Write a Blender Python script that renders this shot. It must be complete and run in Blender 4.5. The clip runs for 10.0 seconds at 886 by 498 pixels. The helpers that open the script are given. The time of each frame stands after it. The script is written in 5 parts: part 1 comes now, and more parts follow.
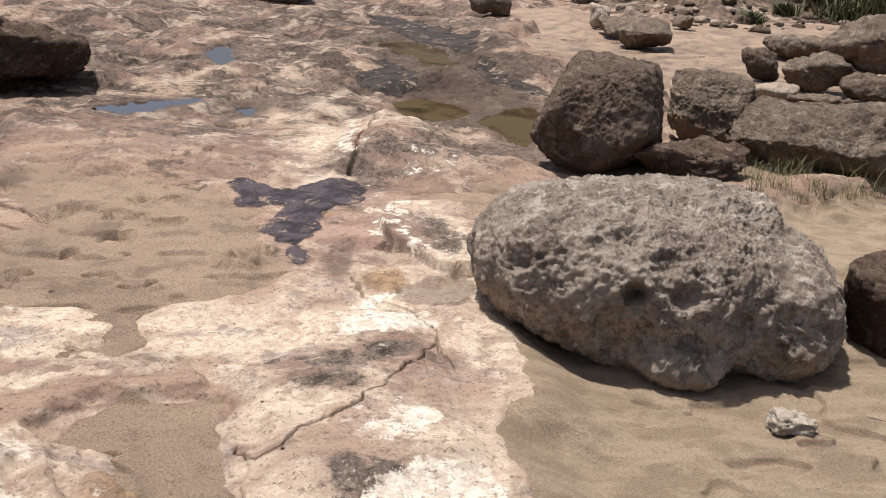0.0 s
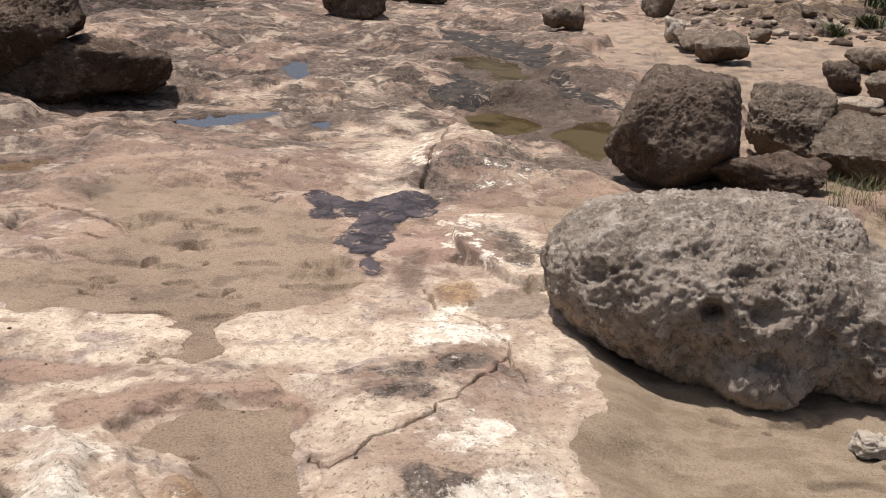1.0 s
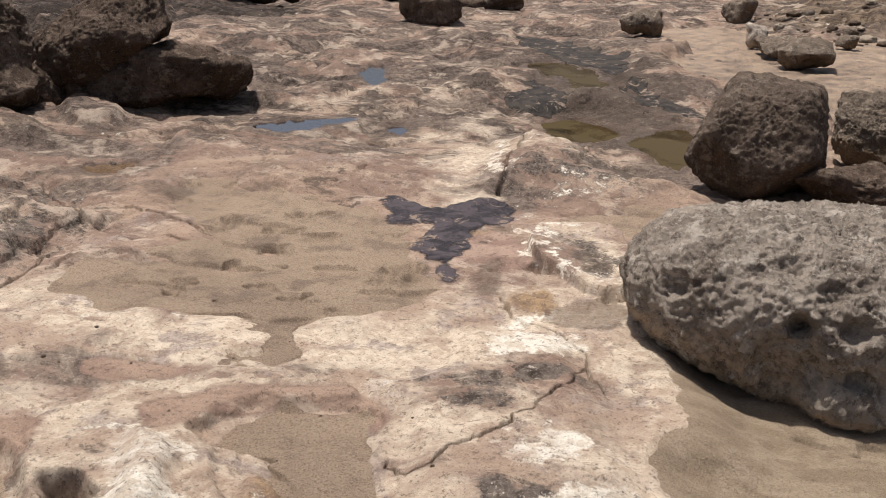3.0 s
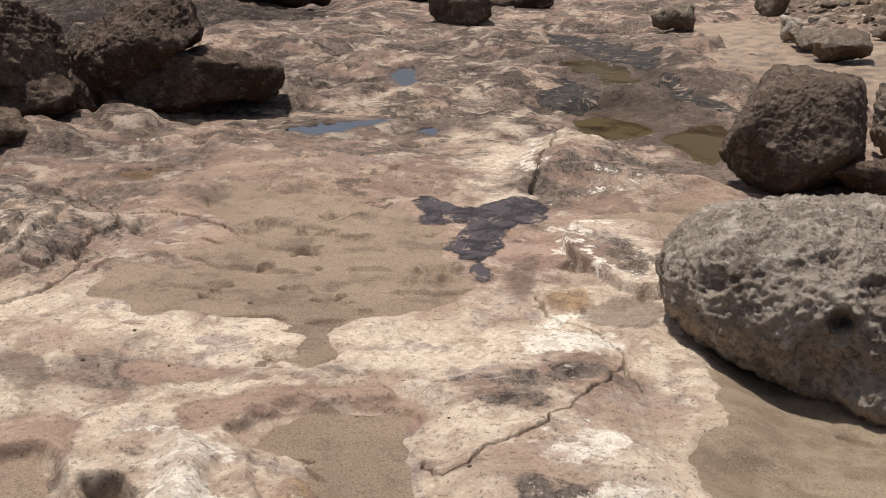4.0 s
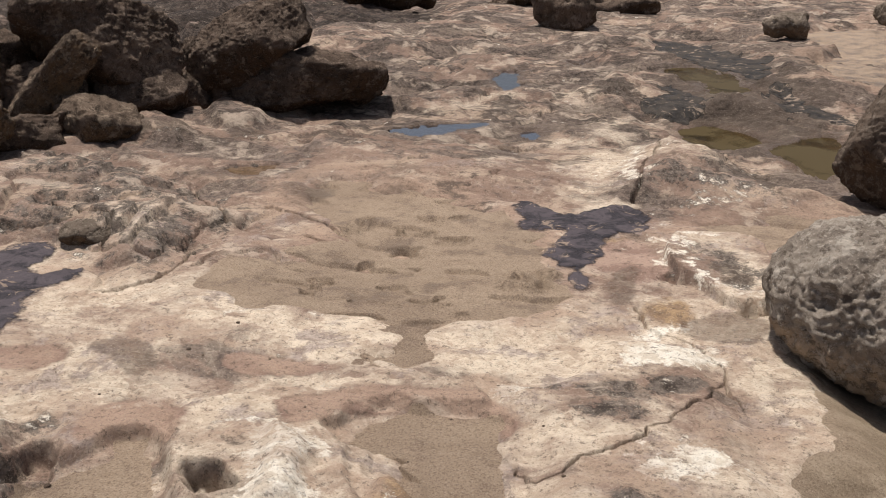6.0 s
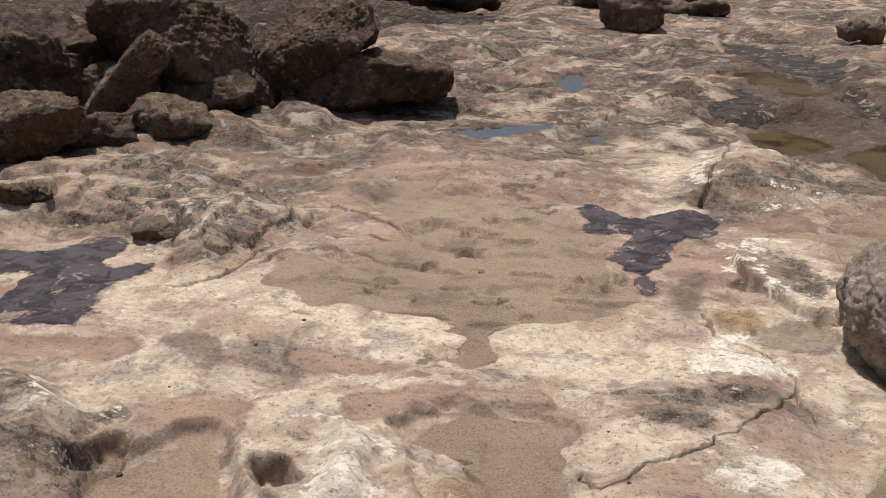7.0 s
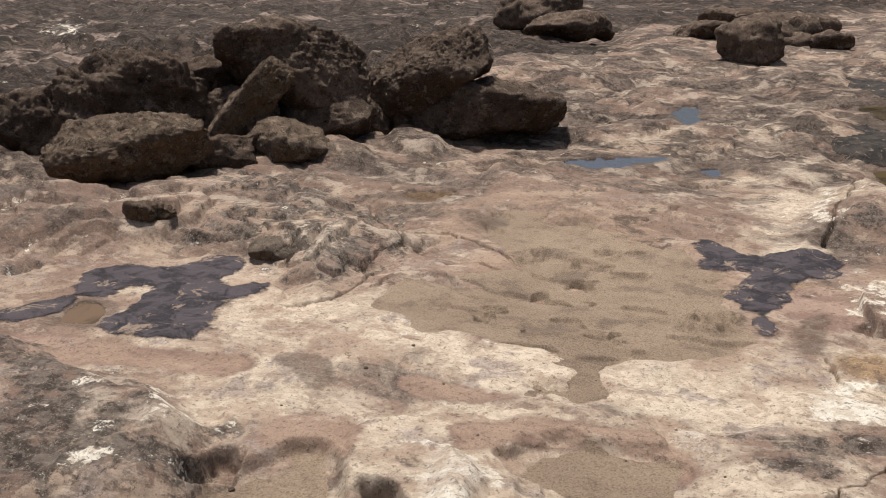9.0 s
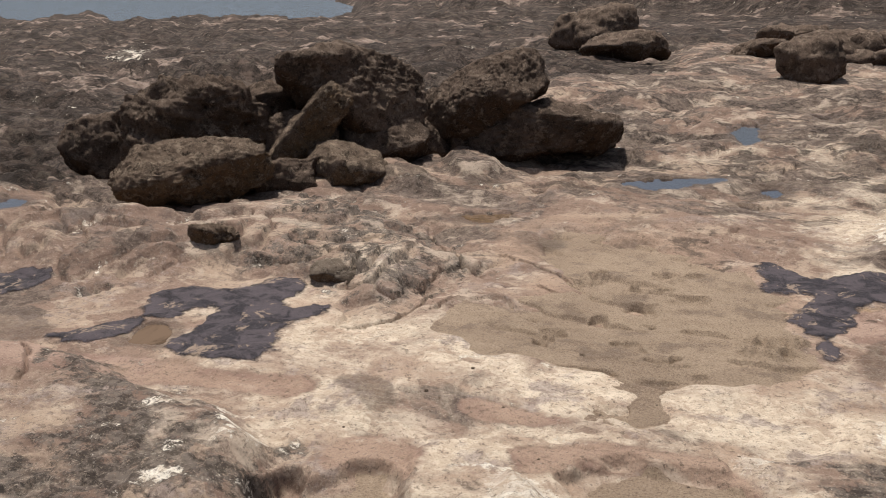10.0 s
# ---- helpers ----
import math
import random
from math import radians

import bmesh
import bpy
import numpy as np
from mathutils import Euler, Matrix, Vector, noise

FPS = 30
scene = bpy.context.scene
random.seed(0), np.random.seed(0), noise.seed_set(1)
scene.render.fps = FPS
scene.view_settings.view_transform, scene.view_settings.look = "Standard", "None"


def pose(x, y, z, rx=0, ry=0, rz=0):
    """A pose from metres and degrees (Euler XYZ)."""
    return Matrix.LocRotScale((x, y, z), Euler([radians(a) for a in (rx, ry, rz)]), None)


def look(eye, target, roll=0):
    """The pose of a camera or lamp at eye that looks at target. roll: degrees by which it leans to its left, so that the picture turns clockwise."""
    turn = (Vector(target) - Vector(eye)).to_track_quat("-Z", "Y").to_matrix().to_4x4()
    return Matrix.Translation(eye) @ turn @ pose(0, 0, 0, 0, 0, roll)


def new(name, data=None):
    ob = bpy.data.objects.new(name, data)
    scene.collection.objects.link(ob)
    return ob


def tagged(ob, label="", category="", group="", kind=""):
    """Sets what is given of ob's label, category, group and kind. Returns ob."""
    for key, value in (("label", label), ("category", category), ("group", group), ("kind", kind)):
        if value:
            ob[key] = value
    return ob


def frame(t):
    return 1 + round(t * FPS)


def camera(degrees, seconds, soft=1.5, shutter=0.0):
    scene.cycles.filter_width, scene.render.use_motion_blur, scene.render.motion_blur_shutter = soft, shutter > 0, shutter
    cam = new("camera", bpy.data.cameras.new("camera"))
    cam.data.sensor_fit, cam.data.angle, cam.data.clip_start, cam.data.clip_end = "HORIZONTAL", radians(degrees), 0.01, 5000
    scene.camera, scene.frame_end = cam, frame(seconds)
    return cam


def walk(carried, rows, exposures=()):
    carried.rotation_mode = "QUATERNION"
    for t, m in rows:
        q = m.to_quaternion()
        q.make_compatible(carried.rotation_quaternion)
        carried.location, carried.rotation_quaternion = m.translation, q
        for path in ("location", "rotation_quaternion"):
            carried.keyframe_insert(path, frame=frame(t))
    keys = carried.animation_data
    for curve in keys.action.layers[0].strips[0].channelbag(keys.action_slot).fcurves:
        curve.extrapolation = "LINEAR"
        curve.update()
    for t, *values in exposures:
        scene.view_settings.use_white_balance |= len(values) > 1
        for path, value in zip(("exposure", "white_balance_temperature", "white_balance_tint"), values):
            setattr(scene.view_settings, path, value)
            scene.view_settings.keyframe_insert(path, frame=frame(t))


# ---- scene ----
cam = camera(51.22, 10.0, soft=0.93)
# seconds, eye, target, roll
PATH = [
    (0, (0.0000, 0.0000, 1.6000), (-0.0001, 1.8697, 0.8900), 2.434),
    (0.5, (-0.0142, 0.0011, 1.5935), (-0.1064, 1.8748, 0.9002), 1.966),
    (1, (-0.0192, -0.0039, 1.5935), (-0.1687, 1.8689, 0.9077), 1.538),
    (1.5, (-0.0247, 0.0021, 1.5937), (-0.2161, 1.8704, 0.9058), 1.594),
    (2, (-0.0317, 0.0103, 1.5953), (-0.2566, 1.8755, 0.9094), 1.718),
    (2.5, (-0.0451, 0.0029, 1.6000), (-0.3097, 1.8649, 0.9196), 1.632),
    (4, (-0.0597, 0.0152, 1.5906), (-0.4289, 1.8605, 0.9134), -0.526),
    (4.5, (-0.0638, 0.0140, 1.5950), (-0.4801, 1.8480, 0.9145), -0.736),
    (5, (-0.0702, 0.0061, 1.5984), (-0.5409, 1.8294, 0.9246), -0.675),
    (5.5, (-0.0835, 0.0118, 1.5931), (-0.6127, 1.8218, 0.9269), -0.408),
    (6.8, (-0.0890, 0.0086, 1.5975), (-0.7362, 1.7774, 0.9248), -0.501),
    (7, (-0.1119, 0.0040, 1.5925), (-0.7978, 1.7613, 0.9283), -0.541),
    (7.5, (-0.1220, 0.0017, 1.5950), (-0.8767, 1.7377, 0.9495), -1.174),
    (8, (-0.1299, 0.0016, 1.5968), (-0.9243, 1.7257, 0.9672), -0.805),
    (8.5, (-0.1434, 0.0027, 1.5996), (-0.9766, 1.7130, 0.9827), -0.498),
    (9, (-0.1582, -0.0008, 1.5946), (-1.0518, 1.6827, 0.9885), -0.548),
    (9.5, (-0.1581, -0.0216, 1.6093), (-1.0961, 1.6414, 1.0137), -0.997),
    (10, (-0.1636, -0.0395, 1.6236), (-1.1642, 1.5978, 1.0596), -1.523),
]
# seconds, stops, kelvin, tint
EXPOSURES = [(0, 0.36, 6500, 13), (2.5, 0.17, 6500, 11.5), (7, 0.08, 6500, 10), (10, 0.09, 6500, 9)]
walk(cam, [(t, look(eye, target, roll)) for t, eye, target, roll in PATH], EXPOSURES)

# ---------------------------------------------------------------- world and sun
SUN_AZ, SUN_EL = 55.0, 76.0          # degrees to the left of +y, and above the horizon
world = bpy.data.worlds.new("sky")
scene.world = world
world.use_nodes = True
wn = world.node_tree.nodes
sky = wn.new("ShaderNodeTexSky")
sky.sky_type = "NISHITA"
sky.sun_disc = False
sky.dust_density, sky.air_density = 4.0, 1.0
sky.sun_elevation, sky.sun_rotation = radians(SUN_EL), radians(-SUN_AZ)
haze = wn.new("ShaderNodeHueSaturation")
haze.inputs["Saturation"].default_value = 0.7
world.node_tree.links.new(sky.outputs[0], haze.inputs["Color"])
world.node_tree.links.new(haze.outputs[0], wn["Background"].inputs[0])
wn["Background"].inputs[1].default_value = 0.09
sun = new("sun", bpy.data.lights.new("sun", "SUN"))
sun.data.energy, sun.data.angle, sun.data.color = 4.8, radians(2.0), (1.0, 0.945, 0.865)
way = Vector((-math.sin(radians(SUN_AZ)) * math.cos(radians(SUN_EL)), math.cos(radians(SUN_AZ)) * math.cos(radians(SUN_EL)), math.sin(radians(SUN_EL))))
sun.matrix_world = look(way * 50, (0, 0, 0))


# ---------------------------------------------------------------- materials
class Nodes:
    """A node material, written line by line."""

    def __init__(self, name):
        self.mat = bpy.data.materials.new(name)
        self.mat.use_nodes = True
        self.tree = self.mat.node_tree
        self.bsdf = self.tree.nodes["Principled BSDF"]
        self.out = self.tree.nodes["Material Output"]
        self.where = self.tree.nodes.new("ShaderNodeTexCoord").outputs["Object"]

    def put(self, socket, value):
        if isinstance(value, bpy.types.NodeSocket):
            self.tree.links.new(value, socket)
        elif isinstance(value, tuple):
            socket.default_value = (*value, 1.0) if len(value) == 3 and socket.type == "RGBA" else value
        else:
            socket.default_value = value

    def noise(self, scale, detail=6.0, rough=0.6, warp=0.0, stretch=None):
        n = self.tree.nodes.new("ShaderNodeTexNoise")
        n.inputs["Scale"].default_value, n.inputs["Detail"].default_value = scale, detail
        n.inputs["Roughness"].default_value, n.inputs["Distortion"].default_value = rough, warp
        where = self.where
        if stretch:
            m = self.tree.nodes.new("ShaderNodeMapping")
            m.inputs["Scale"].default_value = stretch
            self.put(m.inputs["Vector"], where)
            where = m.outputs[0]
        self.put(n.inputs["Vector"], where)
        return n.outputs["Fac"]

    def cells(self, scale, feature="F1"):
        n = self.tree.nodes.new("ShaderNodeTexVoronoi")
        n.feature = feature
        n.inputs["Scale"].default_value = scale
        self.put(n.inputs["Vector"], self.where)
        return n.outputs["Distance"]

    def ramp(self, fac, low, high, a=0.0, b=1.0):
        n = self.tree.nodes.new("ShaderNodeMapRange")
        n.interpolation_type = "SMOOTHSTEP"
        for key, v in (("Value", fac), ("From Min", low), ("From Max", high), ("To Min", a), ("To Max", b)):
            self.put(n.inputs[key], v)
        return n.outputs["Result"]

    def mix(self, fac, a, b, how="MIX"):
        n = self.tree.nodes.new("ShaderNodeMix")
        n.data_type, n.blend_type = "RGBA", how
        self.put(n.inputs[0], fac)
        self.put(n.inputs[6], a)
        self.put(n.inputs[7], b)
        return n.outputs[2]

    def math(self, how, a, b=0.0, clamp=False):
        n = self.tree.nodes.new("ShaderNodeMath")
        n.operation, n.use_clamp = how, clamp
        self.put(n.inputs[0], a)
        self.put(n.inputs[1], b)
        return n.outputs[0]

    def mask(self, name):
        n = self.tree.nodes.new("ShaderNodeAttribute")
        n.attribute_name = name
        return n.outputs["Fac"]

    def bump(self, height, distance, strength=1.0, onto=None):
        n = self.tree.nodes.new("ShaderNodeBump")
        n.inputs["Strength"].default_value, n.inputs["Distance"].default_value = strength, distance
        self.put(n.inputs["Height"], height)
        if onto:
            self.put(n.inputs["Normal"], onto)
        return n.outputs[0]

    def finish(self, color, rough, normal=None, spec=0.35):
        self.put(self.bsdf.inputs["Base Color"], color)
        self.put(self.bsdf.inputs["Roughness"], rough)
        self.bsdf.inputs["Specular IOR Level"].default_value = spec
        if normal:
            self.put(self.bsdf.inputs["Normal"], normal)
        return self.mat


def rock_ground_material():
    m = Nodes("weathered_limestone")
    broad, mid, fine, grit = m.noise(0.9, 6, 0.65), m.noise(4.5, 9, 0.68, 0.2), m.noise(20, 8, 0.72), m.noise(95, 4, 0.8)
    streak = m.noise(2.4, 9, 0.66, 0.3, (0.8, 1.15, 1.0))
    band = m.noise(5.5, 10, 0.70, 0.2, (0.8, 1.15, 1.0))

    def spread(name, noise, much, low=0.38, high=0.7):
        return m.ramp(m.math("ADD", m.mask(name), m.math("MULTIPLY", m.math("SUBTRACT", noise, 0.5), much)), low, high)

    layer = m.mask("layer")
    inland = m.math("SUBTRACT", 1.0, m.math("MULTIPLY", m.mask("coast"), 0.85))
    col = m.mix(m.ramp(broad, 0.42, 0.58), (0.27, 0.187, 0.145), (0.21, 0.142, 0.112))
    col = m.mix(m.ramp(m.math("ADD", layer, m.math("MULTIPLY", m.math("SUBTRACT", streak, 0.5), 1.6)), 0.50, 0.78), col, (0.40, 0.305, 0.232))
    col = m.mix(m.ramp(m.math("SUBTRACT", layer, m.math("MULTIPLY", m.math("SUBTRACT", mid, 0.5), 1.6)), 0.38, 0.20, 0, 0.8), col, (0.165, 0.112, 0.09))
    col = m.mix(m.ramp(band, 0.54, 0.60, 0, 0.7), col, (0.145, 0.103, 0.086))
    col = m.mix(m.ramp(mid, 0.54, 0.61, 0, 0.6), col, (0.47, 0.365, 0.28))
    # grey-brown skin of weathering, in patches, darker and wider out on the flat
    skin = m.ramp(m.math("ADD", m.noise(1.1, 8, 0.66, 0.25, (0.8, 1.15, 1.0)), m.math("MULTIPLY", m.mask("farness"), 0.085)), 0.555, 0.595)
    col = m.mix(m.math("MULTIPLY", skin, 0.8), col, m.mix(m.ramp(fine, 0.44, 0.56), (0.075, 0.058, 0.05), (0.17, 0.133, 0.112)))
    # lavender-grey smears on the worn rock
    smear = m.math("MULTIPLY", m.ramp(m.noise(2.7, 12, 0.76, 0.3), 0.53, 0.60, 0, 0.75), m.math("SUBTRACT", 1.0, m.mask("farness")))
    pale = m.math("MULTIPLY", spread("pale", m.noise(1.9, 10, 0.70, 0.7), 2.6, 0.26, 0.9), 0.92)
    cream = m.mix(m.ramp(fine, 0.45, 0.56), (0.70, 0.593, 0.472), (0.565, 0.458, 0.355))
    cream = m.mix(m.ramp(m.noise(6, 9, 0.72, 0.8), 0.54, 0.60, 0, 0.6), cream, (0.35, 0.25, 0.185))
    col = m.mix(pale, col, cream)
    col = m.mix(smear, col, m.mix(m.ramp(fine, 0.44, 0.56), (0.36, 0.292, 0.262), (0.22, 0.172, 0.152)))
    col = m.mix(spread("rust", mid, 2.0, 0.40, 0.85), col, m.mix(m.ramp(fine, 0.45, 0.56), (0.36, 0.245, 0.145), (0.24, 0.16, 0.105)))
    col = m.mix(spread("mud", mid, 1.5, 0.3, 0.65), col, m.mix(m.ramp(streak, 0.45, 0.56), (0.26, 0.172, 0.138), (0.37, 0.26, 0.208)))
    # dark brown shore rock; self-shade of its rugged relief is put into the tone
    dark = m.mix(m.ramp(mid, 0.44, 0.58), (0.014, 0.0102, 0.0086), (0.052, 0.037, 0.03))
    dark = m.mix(m.ramp(m.noise(1.2, 7, 0.66, 0.1, (0.8, 1.15, 1.0)), 0.54, 0.60, 0, 0.6), dark, (0.14, 0.1, 0.082))
    dark = m.mix(m.ramp(m.noise(0.5, 8, 0.66, 0.1, (0.8, 1.15, 1.0)), 0.555, 0.58, 0, 0.8), dark, m.mix(m.ramp(mid, 0.44, 0.56), (0.34, 0.262, 0.22), (0.19, 0.138, 0.114)))
    dark = m.mix(m.ramp(m.noise(0.75, 8, 0.66, 0.1, (0.8, 1.15, 1.0)), 0.52, 0.56, 0, 0.85), dark, (0.018, 0.0135, 0.0115))
    col = m.mix(m.ramp(m.math("ADD", m.mask("coast"), m.math("MULTIPLY", m.math("SUBTRACT", band, 0.5), 2.0)), 0.25, 0.65), col, dark)
    col = m.mix(m.mask("earth"), col, m.mix(m.ramp(mid, 0.45, 0.56), (0.075, 0.052, 0.036), (0.20, 0.145, 0.10)))
    crust = spread("crust", m.noise(6, 10, 0.78), 4.5, 0.44, 0.80)
    col = m.mix(m.math("MULTIPLY", crust, 0.9), col, m.mix(m.ramp(fine, 0.44, 0.56), (0.042, 0.035, 0.031), (0.155, 0.128, 0.11)))
    white = spread("white", m.noise(6, 10, 0.76), 4.0, 0.46, 0.70)
    col = m.mix(white, col, m.mix(m.ramp(fine, 0.46, 0.58), (0.77, 0.71, 0.62), (0.60, 0.52, 0.425)))
    # blown sand in the low spots
    dust = m.ramp(m.math("ADD", m.mask("dust"), m.math("MULTIPLY", m.math("SUBTRACT", streak, 0.5), 2.4)), 0.4, 0.8)
    col = m.mix(m.math("MULTIPLY", dust, 0.7), col, m.mix(m.ramp(grit, 0.46, 0.56), (0.40, 0.283, 0.212), (0.29, 0.2, 0.148)))
    # dark blotches, denser far off: stains, and shade of cavities put into the colour
    blotch = m.ramp(m.math("ADD", m.noise(2.1, 9, 0.68, 0.25, (0.8, 1.15, 1.0)), m.math("MULTIPLY", m.mask("farness"), 0.075)), 0.575, 0.635)
    col = m.mix(m.math("MULTIPLY", blotch, m.math("ADD", 0.12, m.math("MULTIPLY", m.mask("farness"), 0.75))), col, m.mix(m.ramp(fine, 0.44, 0.56), (0.03, 0.023, 0.02), (0.10, 0.076, 0.065)))
    chalk = m.ramp(m.math("ADD", m.noise(2.8, 9, 0.66, 0.25, (0.8, 1.15, 1.0)), m.math("MULTIPLY", m.mask("farness"), 0.03)), 0.565, 0.66)
    col = m.mix(m.math("MULTIPLY", chalk, m.math("MULTIPLY", inland, 0.62)), col, (0.54, 0.44, 0.352))
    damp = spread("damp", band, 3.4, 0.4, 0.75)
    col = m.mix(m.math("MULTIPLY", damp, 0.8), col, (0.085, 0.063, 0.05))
    wet = spread("wet", mid, 1.6, 0.35, 0.65)
    col = m.mix(wet, col, m.mix(0.55, col, (0.11, 0.074, 0.053)))
    # specks and small pits
    col = m.mix(m.ramp(m.noise(42, 6, 0.8), 0.55, 0.61, 0, 0.68), col, (0.105, 0.078, 0.062))
    col = m.mix(m.math("MULTIPLY", m.ramp(grit, 0.56, 0.64, 0, 0.32), inland), col, (0.64, 0.54, 0.43))
    col = m.mix(m.ramp(m.noise(130, 3, 0.8), 0.56, 0.64, 0, 0.4), col, (0.12, 0.09, 0.07))
    normal = m.bump(m.math("MULTIPLY", m.noise(3.2, 8, 0.62, 0.2, (0.8, 1.15, 1.0)), m.math("ADD", 0.10, m.mask("farness"))), 0.16, 1.0)
    normal = m.bump(m.noise(11, 9, 0.70, 0.2), 0.026, 1.0, normal)
    normal = m.bump(m.noise(60, 6, 0.78), 0.009, 1.0, normal)
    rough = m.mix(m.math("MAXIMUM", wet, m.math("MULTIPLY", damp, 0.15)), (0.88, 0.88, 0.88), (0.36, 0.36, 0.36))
    return m.finish(col, rough, normal, 0.12)


def sand_material():
    m = Nodes("coarse_sand")
    grain, mid = m.noise(115, 4, 0.85), m.noise(4, 9, 0.72)
    col = m.mix(m.ramp(m.noise(1.1, 5), 0.42, 0.58), (0.435, 0.327, 0.237), (0.355, 0.262, 0.189))
    col = m.mix(m.ramp(mid, 0.50, 0.60, 0, 0.55), col, (0.20, 0.14, 0.105))
    col = m.mix(m.ramp(grain, 0.48, 0.60, 0, 0.72), col, (0.165, 0.113, 0.081))
    col = m.mix(m.ramp(m.noise(150, 3, 0.85), 0.54, 0.63, 0, 0.55), col, (0.56, 0.46, 0.36))
    soft = m.noise(7, 5, 0.6, 0.4, (0.7, 1.5, 1.0))
    beach = m.mix(m.ramp(soft, 0.42, 0.6), (0.44, 0.342, 0.248), (0.33, 0.25, 0.176))
    beach = m.mix(m.ramp(grain, 0.50, 0.60, 0, 0.5), beach, (0.16, 0.112, 0.07))
    beach = m.mix(m.ramp(m.noise(150, 3, 0.85), 0.56, 0.63, 0, 0.5), beach, (0.56, 0.46, 0.34))
    col = m.mix(m.mask("beach"), col, beach)
    wet = m.ramp(m.math("ADD", m.mask("wet"), m.math("MULTIPLY", m.math("SUBTRACT", mid, 0.5), 1.4)), 0.3, 0.7)
    col = m.mix(wet, col, m.mix(0.5, col, (0.09, 0.062, 0.045)))
    normal = m.bump(m.noise(18, 8, 0.75), 0.028, 0.9)
    normal = m.bump(grain, 0.013, 1.0, normal)
    return m.finish(col, m.mix(wet, (0.95, 0.95, 0.95), (0.35, 0.35, 0.35)), normal, 0.25)


def boulder_material(name, dry, dark, tan, light, relief=1.0):
    """Pitted limestone: a grey weathered skin on top, warm and tan below; light and shade are tuned into the tan."""
    m = Nodes(name)
    broad, mid, fine = m.noise(2.2, 6, 0.65, 0.4), m.noise(9, 9, 0.74, 0.4), m.noise(34, 7, 0.78)
    under_tone = m.ramp(m.math("ADD", m.mask("under"), m.math("MULTIPLY", m.math("SUBTRACT", broad, 0.5), 1.8)), 0.35, 0.75)
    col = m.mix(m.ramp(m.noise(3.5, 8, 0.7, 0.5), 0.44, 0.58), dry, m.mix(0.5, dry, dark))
    col = m.mix(m.math("MULTIPLY", under_tone, 0.95), col, m.mix(m.ramp(mid, 0.44, 0.56), tan, m.mix(0.5, tan, dark)))
    col = m.mix(m.ramp(mid, 0.52, 0.60, 0, 0.7), col, light)
    col = m.mix(m.ramp(m.noise(11, 10, 0.78, 0.4), 0.54, 0.60, 0, 0.75), col, dark)
    col = m.mix(m.ramp(fine, 0.53, 0.61, 0, 0.6), col, dark)
    col = m.mix(m.ramp(m.noise(75, 5, 0.8), 0.55, 0.62, 0, 0.6), col, light)
    # shade of the pits put into the colour, besides their real depth
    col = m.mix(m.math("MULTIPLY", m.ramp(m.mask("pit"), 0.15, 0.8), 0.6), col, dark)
    h = m.math("ADD", m.math("MULTIPLY", m.noise(26 if relief < 1 else 18, 10, 0.8, 0.3), 1.2), m.math("MULTIPLY", m.ramp(m.cells(60), 0.0, 0.35), 0.16))
    normal = m.bump(h, 0.042 * relief, 1.0)
    normal = m.bump(m.noise(110, 6, 0.8), 0.012, 1.0, normal)
    return m.finish(col, 0.95, normal, 0.1)


def algae_material(name, deep, dull):
    m = Nodes(name)
    mid, fine = m.noise(7, 8, 0.72, 0.8), m.noise(50, 6, 0.75)
    col = m.mix(m.ramp(mid, 0.44, 0.56), deep, dull)
    col = m.mix(m.ramp(m.noise(5, 9, 0.75, 1.0), 0.565, 0.60, 0, 0.8), col, (0.28, 0.21, 0.16))
    col = m.mix(m.ramp(fine, 0.55, 0.63, 0, 0.5), col, (0.10, 0.086, 0.088))
    normal = m.bump(fine, 0.006, 0.8, m.bump(mid, 0.03, 0.9))
    # the film thins out towards its rim
    m.put(m.bsdf.inputs["Alpha"], m.ramp(m.math("ADD", m.math("MULTIPLY", m.mask("rim"), 0.8), m.math("MULTIPLY", m.math("SUBTRACT", m.noise(7, 10, 0.72, 0.3), 0.5), 2.4)), 0.12, 0.62))
    return m.finish(col, m.ramp(mid, 0.4, 0.6, 0.55, 0.85), normal, 0.15)


def plant_material(name, green, dry):
    m = Nodes(name)
    col = m.mix(m.ramp(m.noise(9, 4), 0.42, 0.58), green, dry)
    col = m.mix(m.ramp(m.noise(60, 4), 0.45, 0.6, 0, 0.4), col, (0.30, 0.25, 0.14))
    return m.finish(col, 0.6, None, 0.3)


